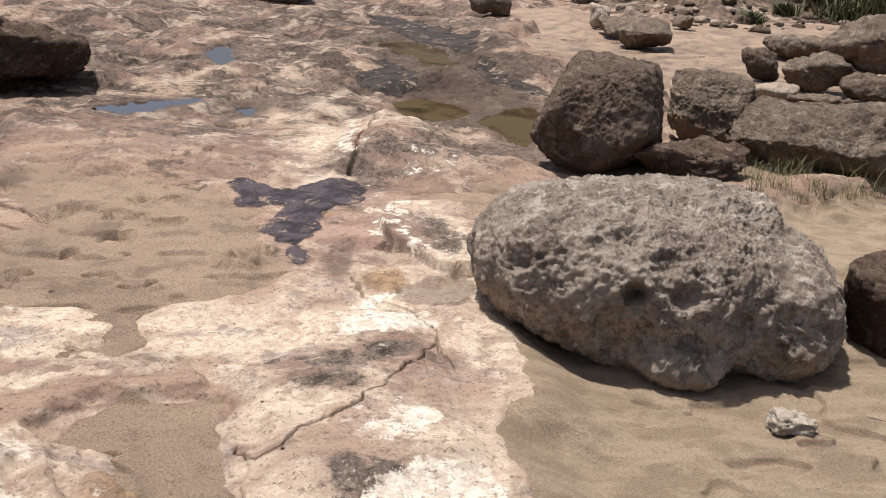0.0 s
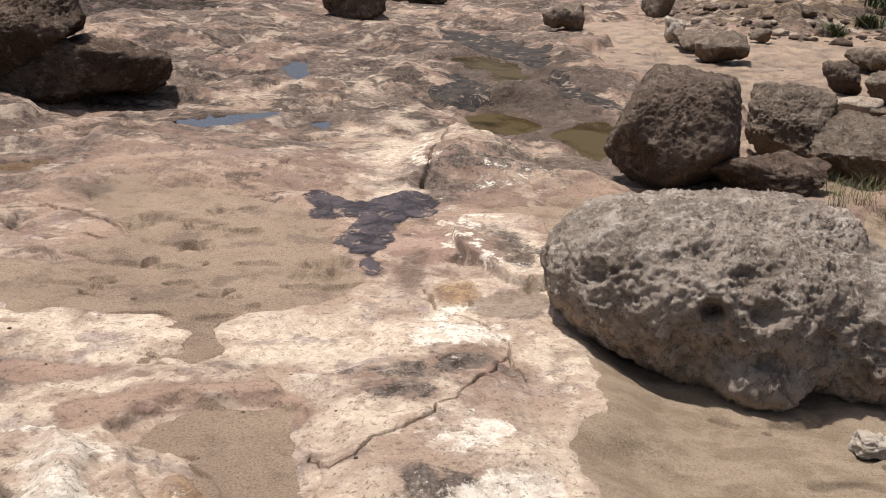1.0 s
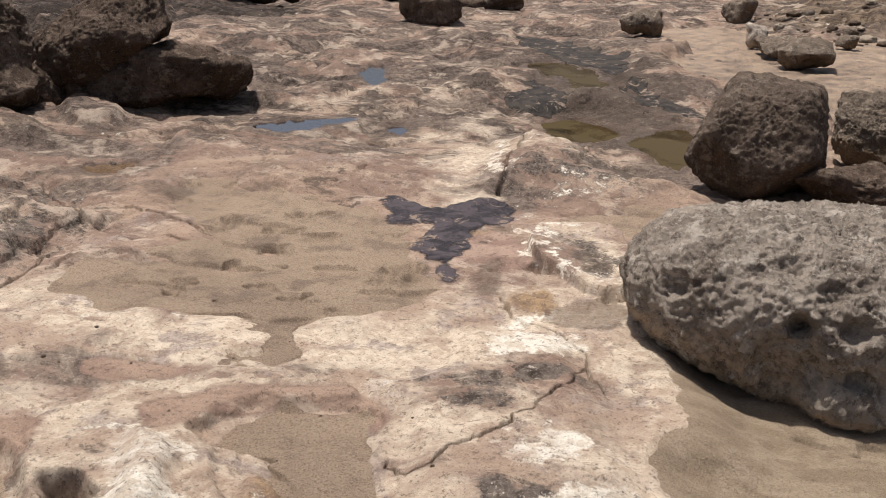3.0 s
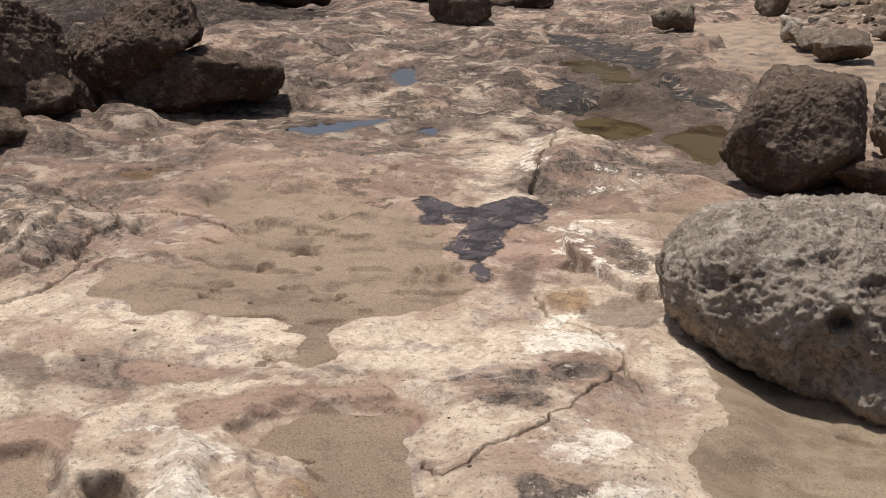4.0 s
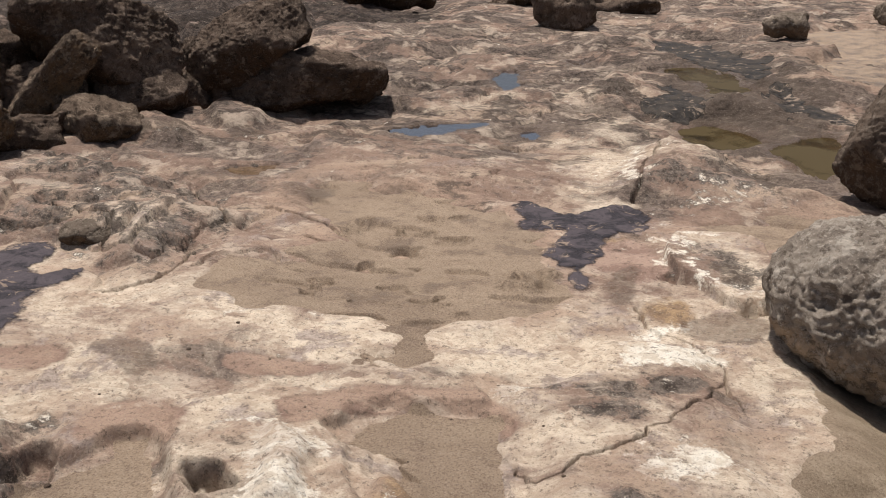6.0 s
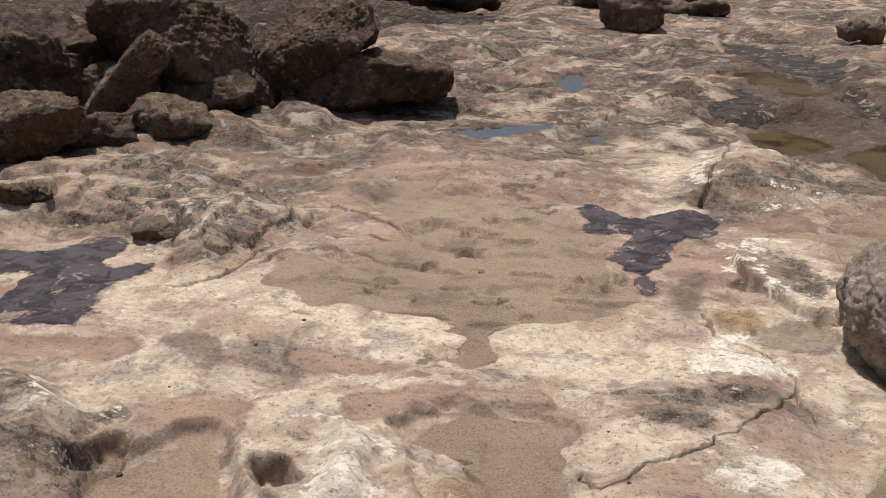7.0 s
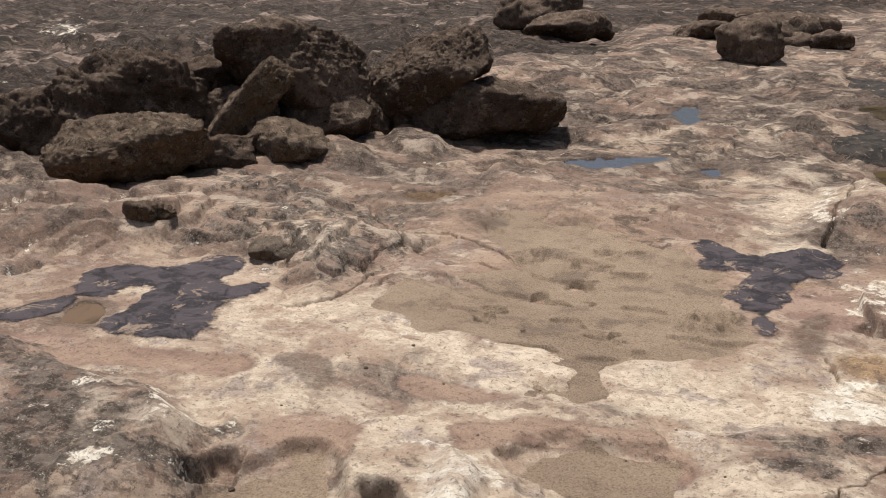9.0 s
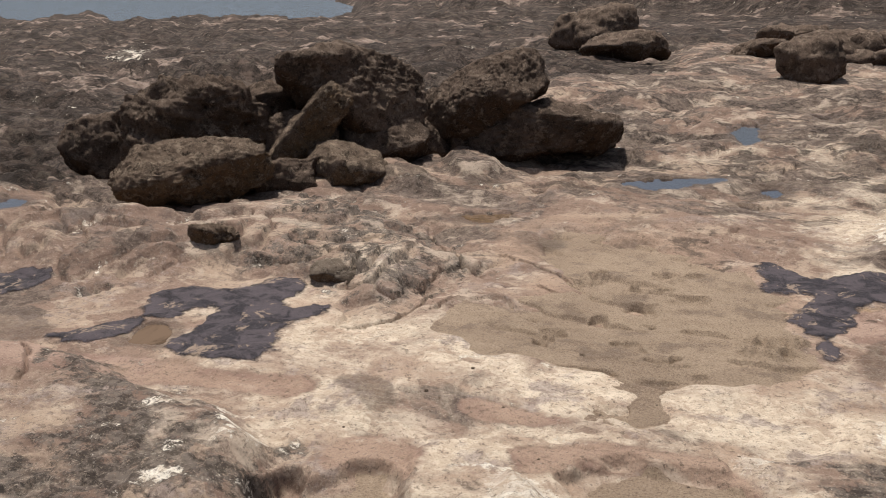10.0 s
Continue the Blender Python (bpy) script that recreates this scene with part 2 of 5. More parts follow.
def water_material(name, tint, rough, ripple, clear=True, ior=1.33, silt=None):
    """Still water: clear to the bed with a tint, and Fresnel gloss on top."""
    m = Nodes(name)
    t = m.tree
    normal = m.bump(m.noise(ripple, 3), 0.004 if clear else 0.9, 0.25 if clear else 1.0)
    gloss = t.nodes.new("ShaderNodeBsdfGlossy")
    gloss.inputs["Color"].default_value = (1.0, 0.97, 1.0, 1) if clear else (0.8, 0.8, 0.8, 1)
    gloss.inputs["Roughness"].default_value = rough
    m.put(gloss.inputs["Normal"], normal)
    if clear:
        body = t.nodes.new("ShaderNodeBsdfTransparent")
    else:
        body = t.nodes.new("ShaderNodeBsdfDiffuse")
    body.inputs["Color"].default_value = (*tint, 1)
    if silt:
        cloud = t.nodes.new("ShaderNodeBsdfDiffuse")
        cloud.inputs["Color"].default_value = (*silt, 1)
        mixed = t.nodes.new("ShaderNodeMixShader")
        m.put(mixed.inputs[0], m.ramp(m.noise(1.6, 6, 0.65, 0.6), 0.38, 0.55, 0.25, 0.95))
        m.put(mixed.inputs[1], body.outputs[0])
        m.put(mixed.inputs[2], cloud.outputs[0])
        body = mixed
    fres = t.nodes.new("ShaderNodeFresnel")
    fres.inputs["IOR"].default_value = ior
    m.put(fres.inputs["Normal"], normal)
    both = t.nodes.new("ShaderNodeMixShader")
    m.put(both.inputs[0], fres.outputs[0])
    m.put(both.inputs[1], body.outputs[0])
    m.put(both.inputs[2], gloss.outputs[0])
    m.put(m.out.inputs["Surface"], both.outputs[0])
    t.nodes.remove(m.bsdf)
    return m.mat


ROCK = rock_ground_material()
SAND = sand_material()
ALGAE = algae_material("dark_algae_film", (0.025, 0.021, 0.025), (0.072, 0.06, 0.067))
SLUDGE = algae_material("brown_black_sludge", (0.016, 0.013, 0.011), (0.05, 0.041, 0.034))
# GREY's tan is lighter than dry, brightening the unlit lower front by colour
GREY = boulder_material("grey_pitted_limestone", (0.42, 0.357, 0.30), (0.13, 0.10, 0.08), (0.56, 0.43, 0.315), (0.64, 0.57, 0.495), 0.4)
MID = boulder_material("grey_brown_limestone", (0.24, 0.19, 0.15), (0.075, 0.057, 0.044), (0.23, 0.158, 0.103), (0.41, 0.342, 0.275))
# BROWN and GREY_DARK: tan darker than dry, shading the down-facing sides by colour
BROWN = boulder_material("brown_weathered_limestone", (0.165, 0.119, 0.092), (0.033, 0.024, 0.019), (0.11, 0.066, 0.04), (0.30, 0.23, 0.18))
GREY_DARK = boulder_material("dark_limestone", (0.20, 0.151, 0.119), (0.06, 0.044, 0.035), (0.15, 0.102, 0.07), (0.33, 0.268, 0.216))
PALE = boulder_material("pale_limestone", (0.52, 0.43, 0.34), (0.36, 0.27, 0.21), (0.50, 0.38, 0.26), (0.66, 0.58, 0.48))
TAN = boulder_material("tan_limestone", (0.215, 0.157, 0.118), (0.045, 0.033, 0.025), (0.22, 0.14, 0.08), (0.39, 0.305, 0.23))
LEAF = plant_material("dry_green_grass", (0.07, 0.09, 0.03), (0.17, 0.14, 0.065))
BUSH = plant_material("dark_green_leaves", (0.018, 0.034, 0.010), (0.04, 0.06, 0.02))
WHITE = boulder_material("white_limestone", (0.68, 0.60, 0.50), (0.48, 0.40, 0.32), (0.60, 0.48, 0.36), (0.80, 0.74, 0.65))
PUDDLE = water_material("clear_puddle", (0.88, 0.87, 0.86), 0.05, 6, ior=6.5)
MURKY = water_material("brown_puddle", (0.70, 0.60, 0.40), 0.05, 6, ior=1.02, silt=(0.066, 0.05, 0.027))
RUSTY = water_material("rust_puddle", (0.70, 0.60, 0.40), 0.05, 6, ior=1.02, silt=(0.13, 0.09, 0.064))
SEA = water_material("sea_water", (0.11, 0.135, 0.17), 0.06, 0.55, False)

# outlines on the ground, in metres
OUTLINES = {
    "sand_basin": [(-2.738, 5.349), (-2.337, 5.539), (-1.710, 5.283), (-1.235, 5.094), (-1.130, 4.774), (-0.944, 4.717), (-0.892, 4.294), (-0.762, 4.124), (-0.685, 3.907), (-0.757, 3.674), (-0.928, 3.546), (-1.124, 3.443), (-1.155, 3.265), (-1.049, 3.117), (-1.118, 3.011), (-1.263, 2.938), (-1.453, 2.953), (-1.432, 3.070), (-1.252, 3.232), (-1.347, 3.324), (-1.484, 3.383), (-1.657, 3.421), (-1.860, 3.450), (-2.005, 3.307), (-2.231, 3.409), (-2.456, 3.539), (-2.549, 3.844), (-2.326, 4.081), (-2.097, 4.211), (-2.030, 4.392), (-2.600, 4.901)],
    "sand_pocket": [(-1.272, 2.539), (-1.210, 2.637), (-1.098, 2.732), (-0.971, 2.724), (-0.853, 2.741), (-0.739, 2.772), (-0.689, 2.688), (-0.606, 2.486), (-0.536, 2.326), (-0.514, 2.109), (-0.815, 2.026), (-0.890, 2.191), (-1.002, 2.253), (-1.094, 2.442), (-1.206, 2.454), (-1.271, 2.488)],
    "sand_hollow": [(-1.951, 2.207), (-1.986, 2.307), (-1.869, 2.361), (-1.780, 2.272), (-1.663, 2.150), (-1.484, 1.921), (-1.553, 1.795), (-1.986, 1.735), (-2.077, 1.925), (-2.013, 2.040), (-2.020, 2.117)],
    "sand_beach": [(0.345, 2.118), (0.265, 2.325), (0.213, 2.472), (0.194, 2.669), (0.260, 2.856), (0.370, 2.864), (0.269, 3.242), (0.193, 3.656), (0.597, 4.246), (1.667, 5.081), (2.268, 5.587), (3.048, 5.979), (4.425, 6.368), (3.191, 3.054), (2.091, 1.761), (0.911, 1.523), (0.382, 1.655)],
    "sand_plain": [(0.425, 15.00), (1.878, 16.04), (2.571, 15.01), (3.394, 14.30), (5.224, 14.67), (7.616, 14.22), (11.75, 13.13), (7.190, 6.755), (4.155, 5.934), (2.290, 5.650), (1.861, 5.780), (1.572, 6.480), (1.903, 8.055), (1.243, 9.650), (0.766, 10.46), (0.642, 11.89), (1.241, 13.05)],
    "sand_shelf": [(-0.296, 5.123), (0.197, 5.486), (0.663, 5.503), (0.703, 5.322), (0.443, 4.979), (0.207, 4.706), (0.070, 4.933), (-0.194, 4.917)],
    "wet_a": [(-2.484, 2.790), (-2.378, 2.889), (-2.198, 2.882), (-2.070, 2.698), (-2.098, 2.575), (-2.216, 2.665)],
    "wet_b": [(-4.824, 2.640), (-4.446, 2.784), (-4.044, 2.654), (-3.990, 2.455), (-4.246, 2.274)],
    "wet_c": [(-2.757, 5.141), (-2.704, 5.278), (-2.462, 5.268), (-2.374, 5.066), (-2.588, 4.954), (-2.703, 4.994)],
    "wet_d": [(-0.579, 4.169), (-0.542, 4.299), (-0.444, 4.283), (-0.419, 3.920), (-0.480, 3.808), (-0.533, 3.925)],
    "wet_e": [(-0.254, 3.715), (-0.072, 3.844), (0.160, 3.813), (0.155, 3.590), (-0.019, 3.550), (-0.130, 3.579)],
    "algae_near": [(-1.241, 5.233), (-1.198, 5.306), (-1.076, 5.189), (-0.905, 5.091), (-0.784, 5.285), (-0.584, 5.333), (-0.464, 5.152), (-0.500, 4.925), (-0.593, 4.800), (-0.641, 4.651), (-0.657, 4.428), (-0.698, 4.281), (-0.745, 4.221), (-0.676, 4.079), (-0.639, 3.982), (-0.688, 3.957), (-0.739, 4.095), (-0.776, 4.239), (-0.858, 4.278), (-0.923, 4.402), (-0.890, 4.537), (-0.855, 4.679), (-0.867, 4.817), (-0.961, 4.858), (-1.056, 4.772), (-1.146, 4.814), (-1.166, 5.005)],
    "algae_left": [(-4.077, 3.206), (-3.974, 3.420), (-3.793, 3.478), (-3.636, 3.514), (-3.659, 3.725), (-3.481, 3.837), (-3.334, 3.634), (-3.326, 3.483), (-3.169, 3.387), (-3.054, 3.571), (-3.001, 3.408), (-3.067, 3.310), (-3.090, 3.123), (-2.977, 3.033), (-2.883, 2.866), (-3.024, 2.741), (-3.220, 2.691), (-3.398, 2.720), (-3.384, 2.904), (-3.459, 3.055), (-3.505, 3.244), (-3.666, 3.162), (-3.689, 3.028), (-3.731, 2.898), (-3.877, 3.055)],
    "algae_tail": [(-4.046, 2.495), (-3.926, 2.695), (-3.865, 2.925), (-3.700, 2.907), (-3.717, 2.694), (-3.876, 2.558)],
    "damp_dab": [(-1.807, 5.418), (-1.647, 5.445), (-1.554, 5.249), (-1.398, 5.128), (-1.552, 5.114), (-1.682, 5.192)],
    "damp_spot": [(-1.873, 6.205), (-1.712, 6.264), (-1.642, 6.027), (-1.741, 5.945)],
    "algae_edge": [(-5.219, 3.034), (-5.017, 3.199), (-4.861, 3.213), (-4.790, 3.106), (-4.780, 2.915), (-4.883, 2.812)],
    "algae_channel": [(-1.213, 12.955), (-0.907, 13.607), (-0.428, 12.751), (0.028, 11.958), (0.347, 11.096), (0.312, 10.367), (0.067, 10.056), (-0.287, 10.750), (-0.642, 11.270), (-0.956, 11.766)],
    "algae_strand": [(0.235, 9.338), (0.426, 9.236), (0.621, 8.842), (0.936, 8.601), (0.852, 8.214), (0.590, 8.290), (0.349, 8.483), (0.253, 8.790)],
    "pool_olive": [(-0.531, 8.224), (-0.238, 8.474), (0.045, 8.261), (0.215, 7.983), (0.279, 7.674), (0.003, 7.465), (-0.275, 7.564), (-0.455, 7.839)],
    "pool_wet": [(0.182, 7.303), (0.419, 7.713), (0.758, 7.947), (0.783, 7.427), (0.669, 6.568), (0.492, 6.572), (0.323, 6.876)],
    "algae_bank": [(-0.837, 9.338), (-0.623, 9.544), (-0.403, 9.206), (-0.250, 8.816), (-0.368, 8.491), (-0.555, 8.217), (-0.712, 8.444)],
    "pool_blue": [(-2.583, 9.816), (-2.532, 10.35), (-2.383, 10.25), (-2.131, 9.161), (-2.178, 8.576), (-2.355, 9.139)],
    "pool_long": [(-2.794, 7.155), (-2.618, 7.359), (-2.265, 7.558), (-2.124, 7.731), (-2.086, 7.499), (-2.328, 7.155), (-2.438, 6.949), (-2.618, 6.970)],
    "pool_small": [(-2.120, 11.66), (-1.902, 11.70), (-1.767, 11.11), (-1.960, 11.14)],
    "pool_far": [(-12.70, 12.86), (-12.45, 13.35), (-11.91, 13.63), (-10.74, 12.14), (-11.36, 11.87)],
    "pool_farther": [(-15.57, 15.42), (-15.79, 16.10), (-14.47, 14.92), (-14.55, 14.55)],
    "pool_channel": [(-0.844, 10.828), (-0.555, 10.926), (-0.218, 10.602), (0.008, 9.889), (0.068, 9.286), (-0.119, 8.915), (-0.318, 9.167), (-0.492, 9.802), (-0.700, 10.196)],
    "pool_brown": [(-3.377, 5.447), (-3.114, 5.600), (-3.001, 5.479), (-3.131, 5.274)],
    "pool_back": [(-3.730, 6.243), (-3.594, 6.397), (-3.514, 6.394), (-3.661, 6.285)],
    "pool_rust": [(-3.719, 2.844), (-3.612, 2.956), (-3.438, 2.888), (-3.427, 2.749), (-3.561, 2.730)],
    "pool_left": [(-6.976, 4.016), (-6.443, 4.209), (-6.142, 3.946), (-6.531, 3.733)],
    "white_spot": [(-0.255, 2.565), (-0.176, 2.659), (-0.056, 2.703), (0.034, 2.650), (0.035, 2.559), (-0.047, 2.464), (-0.177, 2.446)],
    "white_crest": [(-0.394, 3.373), (-0.280, 3.473), (-0.125, 3.465), (-0.035, 3.347), (-0.042, 3.197), (-0.144, 3.167), (-0.260, 3.213), (-0.398, 3.140), (-0.349, 3.267)],
    "white_rock": [(-1.446, 2.447), (-1.365, 2.471), (-1.229, 2.350), (-1.157, 2.273), (-1.157, 2.149), (-1.124, 1.963), (-1.271, 1.914), (-1.351, 2.027), (-1.375, 2.174), (-1.401, 2.298)],
    "white_chip": [(-0.358, 3.581), (-0.250, 3.671), (-0.202, 3.643), (-0.306, 3.519)],
    "white_fleck": [(-0.814, 2.991), (-0.705, 3.031), (-0.668, 2.901), (-0.709, 2.858)],
    "white_foot": [(-0.146, 2.314), (0.019, 2.400), (0.158, 2.392), (0.234, 2.216), (0.206, 1.993), (-0.120, 1.979)],
    "white_ridge": [(-0.719, 7.062), (-0.624, 7.215), (-0.571, 6.179), (-0.607, 5.563), (-0.771, 5.935), (-0.788, 6.545)],
    "white_rim": [(-0.315, 4.282), (-0.357, 4.633), (-0.295, 4.869), (-0.046, 4.899), (-0.183, 4.630), (-0.245, 4.482), (-0.241, 4.291), (-0.073, 4.145), (0.088, 4.000), (0.174, 3.935), (0.033, 3.840), (-0.123, 4.025)],
    "white_far": [(-20.49, 16.87), (-20.62, 17.65), (-17.97, 15.50), (-18.05, 14.98)],
    "cream_mid": [(-1.152, 3.256), (-1.097, 3.438), (-0.831, 3.558), (-0.647, 3.916), (-0.532, 3.826), (-0.455, 3.612), (-0.171, 3.507), (-0.035, 3.347), (-0.052, 3.184), (-0.214, 3.153), (-0.448, 3.056), (-0.780, 3.029), (-1.006, 3.010), (-1.056, 3.115)],
    "cream_left": [(-2.379, 3.368), (-2.274, 3.434), (-2.023, 3.289), (-1.827, 3.439), (-1.652, 3.410), (-1.354, 3.309), (-1.251, 3.216), (-1.372, 2.981), (-1.618, 2.900), (-1.936, 2.946), (-2.204, 2.925), (-2.387, 2.999), (-2.274, 3.157)],
    "cream_slip": [(-1.594, 2.779), (-1.485, 2.867), (-1.292, 2.896), (-1.236, 2.879), (-1.342, 2.700), (-1.453, 2.656)],
    "cream_ridge": [(-1.415, 7.029), (-1.189, 8.201), (-0.750, 7.828), (-0.602, 5.921), (-0.639, 5.308), (-0.958, 5.200), (-1.149, 5.853)],
    "cream_back": [(-2.150, 8.860), (-1.844, 9.532), (-1.130, 9.384), (-0.846, 8.811), (-0.985, 8.177), (-1.623, 8.364)],
    "crust_stripe": [(-0.771, 2.991), (-0.502, 3.004), (-0.306, 3.058), (-0.195, 3.179), (-0.031, 3.185), (-0.059, 3.053), (-0.183, 3.006), (-0.332, 2.932), (-0.570, 2.923)],
    "crust_mid": [(-0.482, 2.880), (-0.351, 2.928), (-0.262, 2.809), (-0.345, 2.718), (-0.486, 2.781)],
    "crust_foot": [(-0.257, 2.420), (-0.144, 2.448), (-0.014, 2.419), (-0.008, 2.299), (-0.236, 2.236)],
    "crust_ridge": [(-0.627, 6.349), (-0.321, 5.913), (0.033, 6.652), (0.250, 6.302), (0.260, 5.629), (0.036, 5.459), (-0.286, 5.449), (-0.551, 5.447)],
    "crust_near": [(-3.650, 2.147), (-3.677, 2.530), (-2.952, 2.342), (-2.672, 2.345), (-2.230, 2.031), (-2.191, 2.345), (-2.020, 2.127), (-1.976, 1.695), (-2.754, 1.249), (-3.150, 1.514), (-2.981, 1.747), (-3.011, 1.988)],
    "rust_near": [(-1.036, 2.178), (-1.009, 2.320), (-0.867, 2.337), (-0.802, 2.218), (-0.793, 2.059), (-0.973, 2.003)],
    "rust_pan": [(-0.449, 3.755), (-0.326, 4.009), (-0.150, 3.980), (-0.092, 3.752), (-0.247, 3.633)],
    "rust_lip": [(-0.692, 4.565), (-0.515, 4.811), (-0.457, 4.536), (-0.381, 4.644), (-0.352, 4.306), (-0.547, 4.339)],
    "mound_near": [(-4.377, 1.973), (-4.039, 2.429), (-3.677, 2.530), (-3.012, 2.397), (-2.702, 2.407), (-2.299, 2.282), (-2.138, 2.279), (-2.121, 2.014), (-1.929, 1.597), (-2.953, 1.023)],
    "mound_left": [(-6.574, 3.587), (-6.053, 3.952), (-5.651, 4.321), (-4.892, 4.583), (-4.667, 5.456), (-3.814, 5.292), (-2.917, 4.778), (-2.060, 4.425), (-2.152, 4.223), (-2.674, 4.349), (-2.634, 4.088), (-2.768, 4.069), (-2.596, 3.847), (-2.638, 3.537), (-2.798, 3.306), (-3.145, 3.742), (-3.539, 3.832), (-4.025, 3.789), (-4.536, 3.179), (-5.050, 2.994)],
    "mound_ridge": [(-0.739, 7.717), (-0.449, 7.657), (0.027, 6.898), (0.389, 6.359), (0.774, 5.866), (0.767, 5.476), (0.312, 5.410), (-0.095, 5.191), (-0.510, 5.367), (-0.649, 5.115), (-0.914, 5.331), (-0.900, 6.182), (-0.944, 7.107)],
    "mound_back": [(-1.749, 8.745), (-1.422, 9.829), (-1.078, 9.952), (-0.695, 8.309), (-0.761, 7.941), (-1.189, 8.201)],
    "mound_slab": [(-0.312, 4.316), (-0.351, 4.634), (-0.280, 4.854), (0.098, 4.863), (0.191, 4.609), (0.208, 3.914), (0.021, 3.855), (-0.123, 4.038)],
    "mound_mid": [(-0.852, 2.970), (-0.602, 3.104), (-0.494, 3.550), (-0.127, 3.516), (0.009, 3.218), (0.155, 2.748), (0.231, 2.300), (-0.454, 2.124), (-0.558, 2.388), (-0.643, 2.614), (-0.741, 2.779)],
    "mound_wall": [(-1.868, 2.377), (-1.641, 2.670), (-1.243, 2.886), (-0.852, 2.970), (-0.741, 2.779), (-0.972, 2.727), (-1.099, 2.735), (-1.276, 2.549), (-1.148, 2.432), (-1.033, 2.240), (-0.964, 1.979), (-1.419, 1.833), (-1.693, 2.175)],
    "hole_near": [(-1.589, 2.114), (-1.480, 2.137), (-1.417, 2.125), (-1.389, 2.022), (-1.452, 1.959), (-1.585, 2.071)],
    "hole_shelf": [(-4.542, 4.060), (-4.170, 4.054), (-4.103, 4.004), (-4.156, 3.935), (-4.285, 3.874)],
    "hole_bank": [(-3.437, 5.533), (-3.115, 5.705), (-3.026, 5.576), (-3.068, 5.442), (-3.302, 5.379)],
    "hole_scoop": [(-4.494, 3.032), (-4.443, 3.280), (-4.359, 3.230), (-4.364, 3.042)],
    "bank": [(2.645, 16.39), (3.395, 14.30), (4.407, 13.98), (5.772, 14.97), (7.006, 14.36), (8.978, 12.48), (11.76, 11.49), (27.23, 24.52), (35.76, 62.44), (12.27, 42.96), (3.679, 22.78)],
    "ledge": [(-35.68, 46.65), (-26.50, 42.33), (-20.88, 40.41), (-14.59, 38.67), (-9.026, 35.40), (-3.849, 34.41), (4.612, 29.91), (13.54, 61.55), (-12.96, 135), (-73.10, 142), (-54.41, 74.94)],
    "spit": [(-46.73, 55.65), (-44.82, 58.71), (-40.44, 59.96), (-35.08, 56.16), (-30.48, 47.49), (-37.51, 51.54)],
    "mud_wall": [(-1.495, 2.548), (-1.346, 2.700), (-1.170, 2.804), (-0.974, 2.854), (-0.819, 2.891), (-0.692, 2.779), (-0.687, 2.685), (-0.722, 2.635), (-0.763, 2.755), (-0.860, 2.749), (-0.943, 2.756), (-1.010, 2.713), (-1.084, 2.744), (-1.115, 2.716), (-1.195, 2.647), (-1.281, 2.553), (-1.296, 2.493), (-1.416, 2.479)],
    "mud_hollow": [(-2.082, 2.234), (-2.110, 2.399), (-1.899, 2.521), (-1.737, 2.418), (-1.748, 2.328), (-1.695, 2.210), (-1.836, 2.352), (-1.976, 2.351), (-1.988, 2.237), (-2.000, 2.157)],
    "mud_flat": [(-4.319, 2.320), (-3.956, 2.431), (-3.424, 2.609), (-2.886, 2.669), (-2.573, 2.825), (-2.426, 2.641), (-2.719, 2.491), (-3.103, 2.482), (-3.407, 2.162), (-3.755, 1.982)],
    "mud_pan": [(-1.453, 2.953), (-1.618, 2.900), (-1.872, 2.923), (-1.885, 2.773), (-1.690, 2.764), (-1.599, 2.813), (-1.436, 2.912)],
    "hole_cave": [(-2.109, 1.852), (-2.161, 1.962), (-2.160, 2.125), (-2.060, 2.118), (-2.013, 2.032), (-2.073, 1.913)],
    # next two: sunk dark strips put in for the shade under the slab's edge
    "hole_slab_shade": [(0.021, 3.866), (0.065, 3.908), (0.186, 3.951), (0.196, 3.893), (0.091, 3.843)],
    "hole_slab_shade_l": [(-0.299, 4.319), (-0.199, 4.180), (-0.223, 4.160), (-0.340, 4.173)],
    "crust_top": [(-4.346, 5.408), (-4.036, 5.254), (-3.501, 4.576), (-3.499, 4.959), (-3.239, 5.042), (-3.050, 4.939), (-2.843, 4.446), (-2.986, 4.301), (-3.198, 4.505), (-3.442, 4.431), (-3.736, 4.715)],
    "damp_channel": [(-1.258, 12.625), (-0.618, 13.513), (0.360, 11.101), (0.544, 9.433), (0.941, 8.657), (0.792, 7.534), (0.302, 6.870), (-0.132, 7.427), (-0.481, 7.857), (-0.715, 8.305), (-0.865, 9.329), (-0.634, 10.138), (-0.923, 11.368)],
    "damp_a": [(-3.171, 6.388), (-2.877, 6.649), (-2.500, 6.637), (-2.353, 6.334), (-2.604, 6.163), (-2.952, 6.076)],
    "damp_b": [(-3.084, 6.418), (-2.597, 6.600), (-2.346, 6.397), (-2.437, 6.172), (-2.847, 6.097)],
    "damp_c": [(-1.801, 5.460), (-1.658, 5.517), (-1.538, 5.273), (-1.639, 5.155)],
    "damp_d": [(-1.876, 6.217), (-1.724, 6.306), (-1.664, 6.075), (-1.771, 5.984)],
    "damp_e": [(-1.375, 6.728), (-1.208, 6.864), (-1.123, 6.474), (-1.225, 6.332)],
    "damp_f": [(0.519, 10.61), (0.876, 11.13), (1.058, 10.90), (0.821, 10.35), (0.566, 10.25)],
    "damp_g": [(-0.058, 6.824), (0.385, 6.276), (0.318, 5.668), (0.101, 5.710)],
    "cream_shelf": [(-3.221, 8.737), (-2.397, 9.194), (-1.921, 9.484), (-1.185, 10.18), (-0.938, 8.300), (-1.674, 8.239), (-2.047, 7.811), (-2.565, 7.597)],
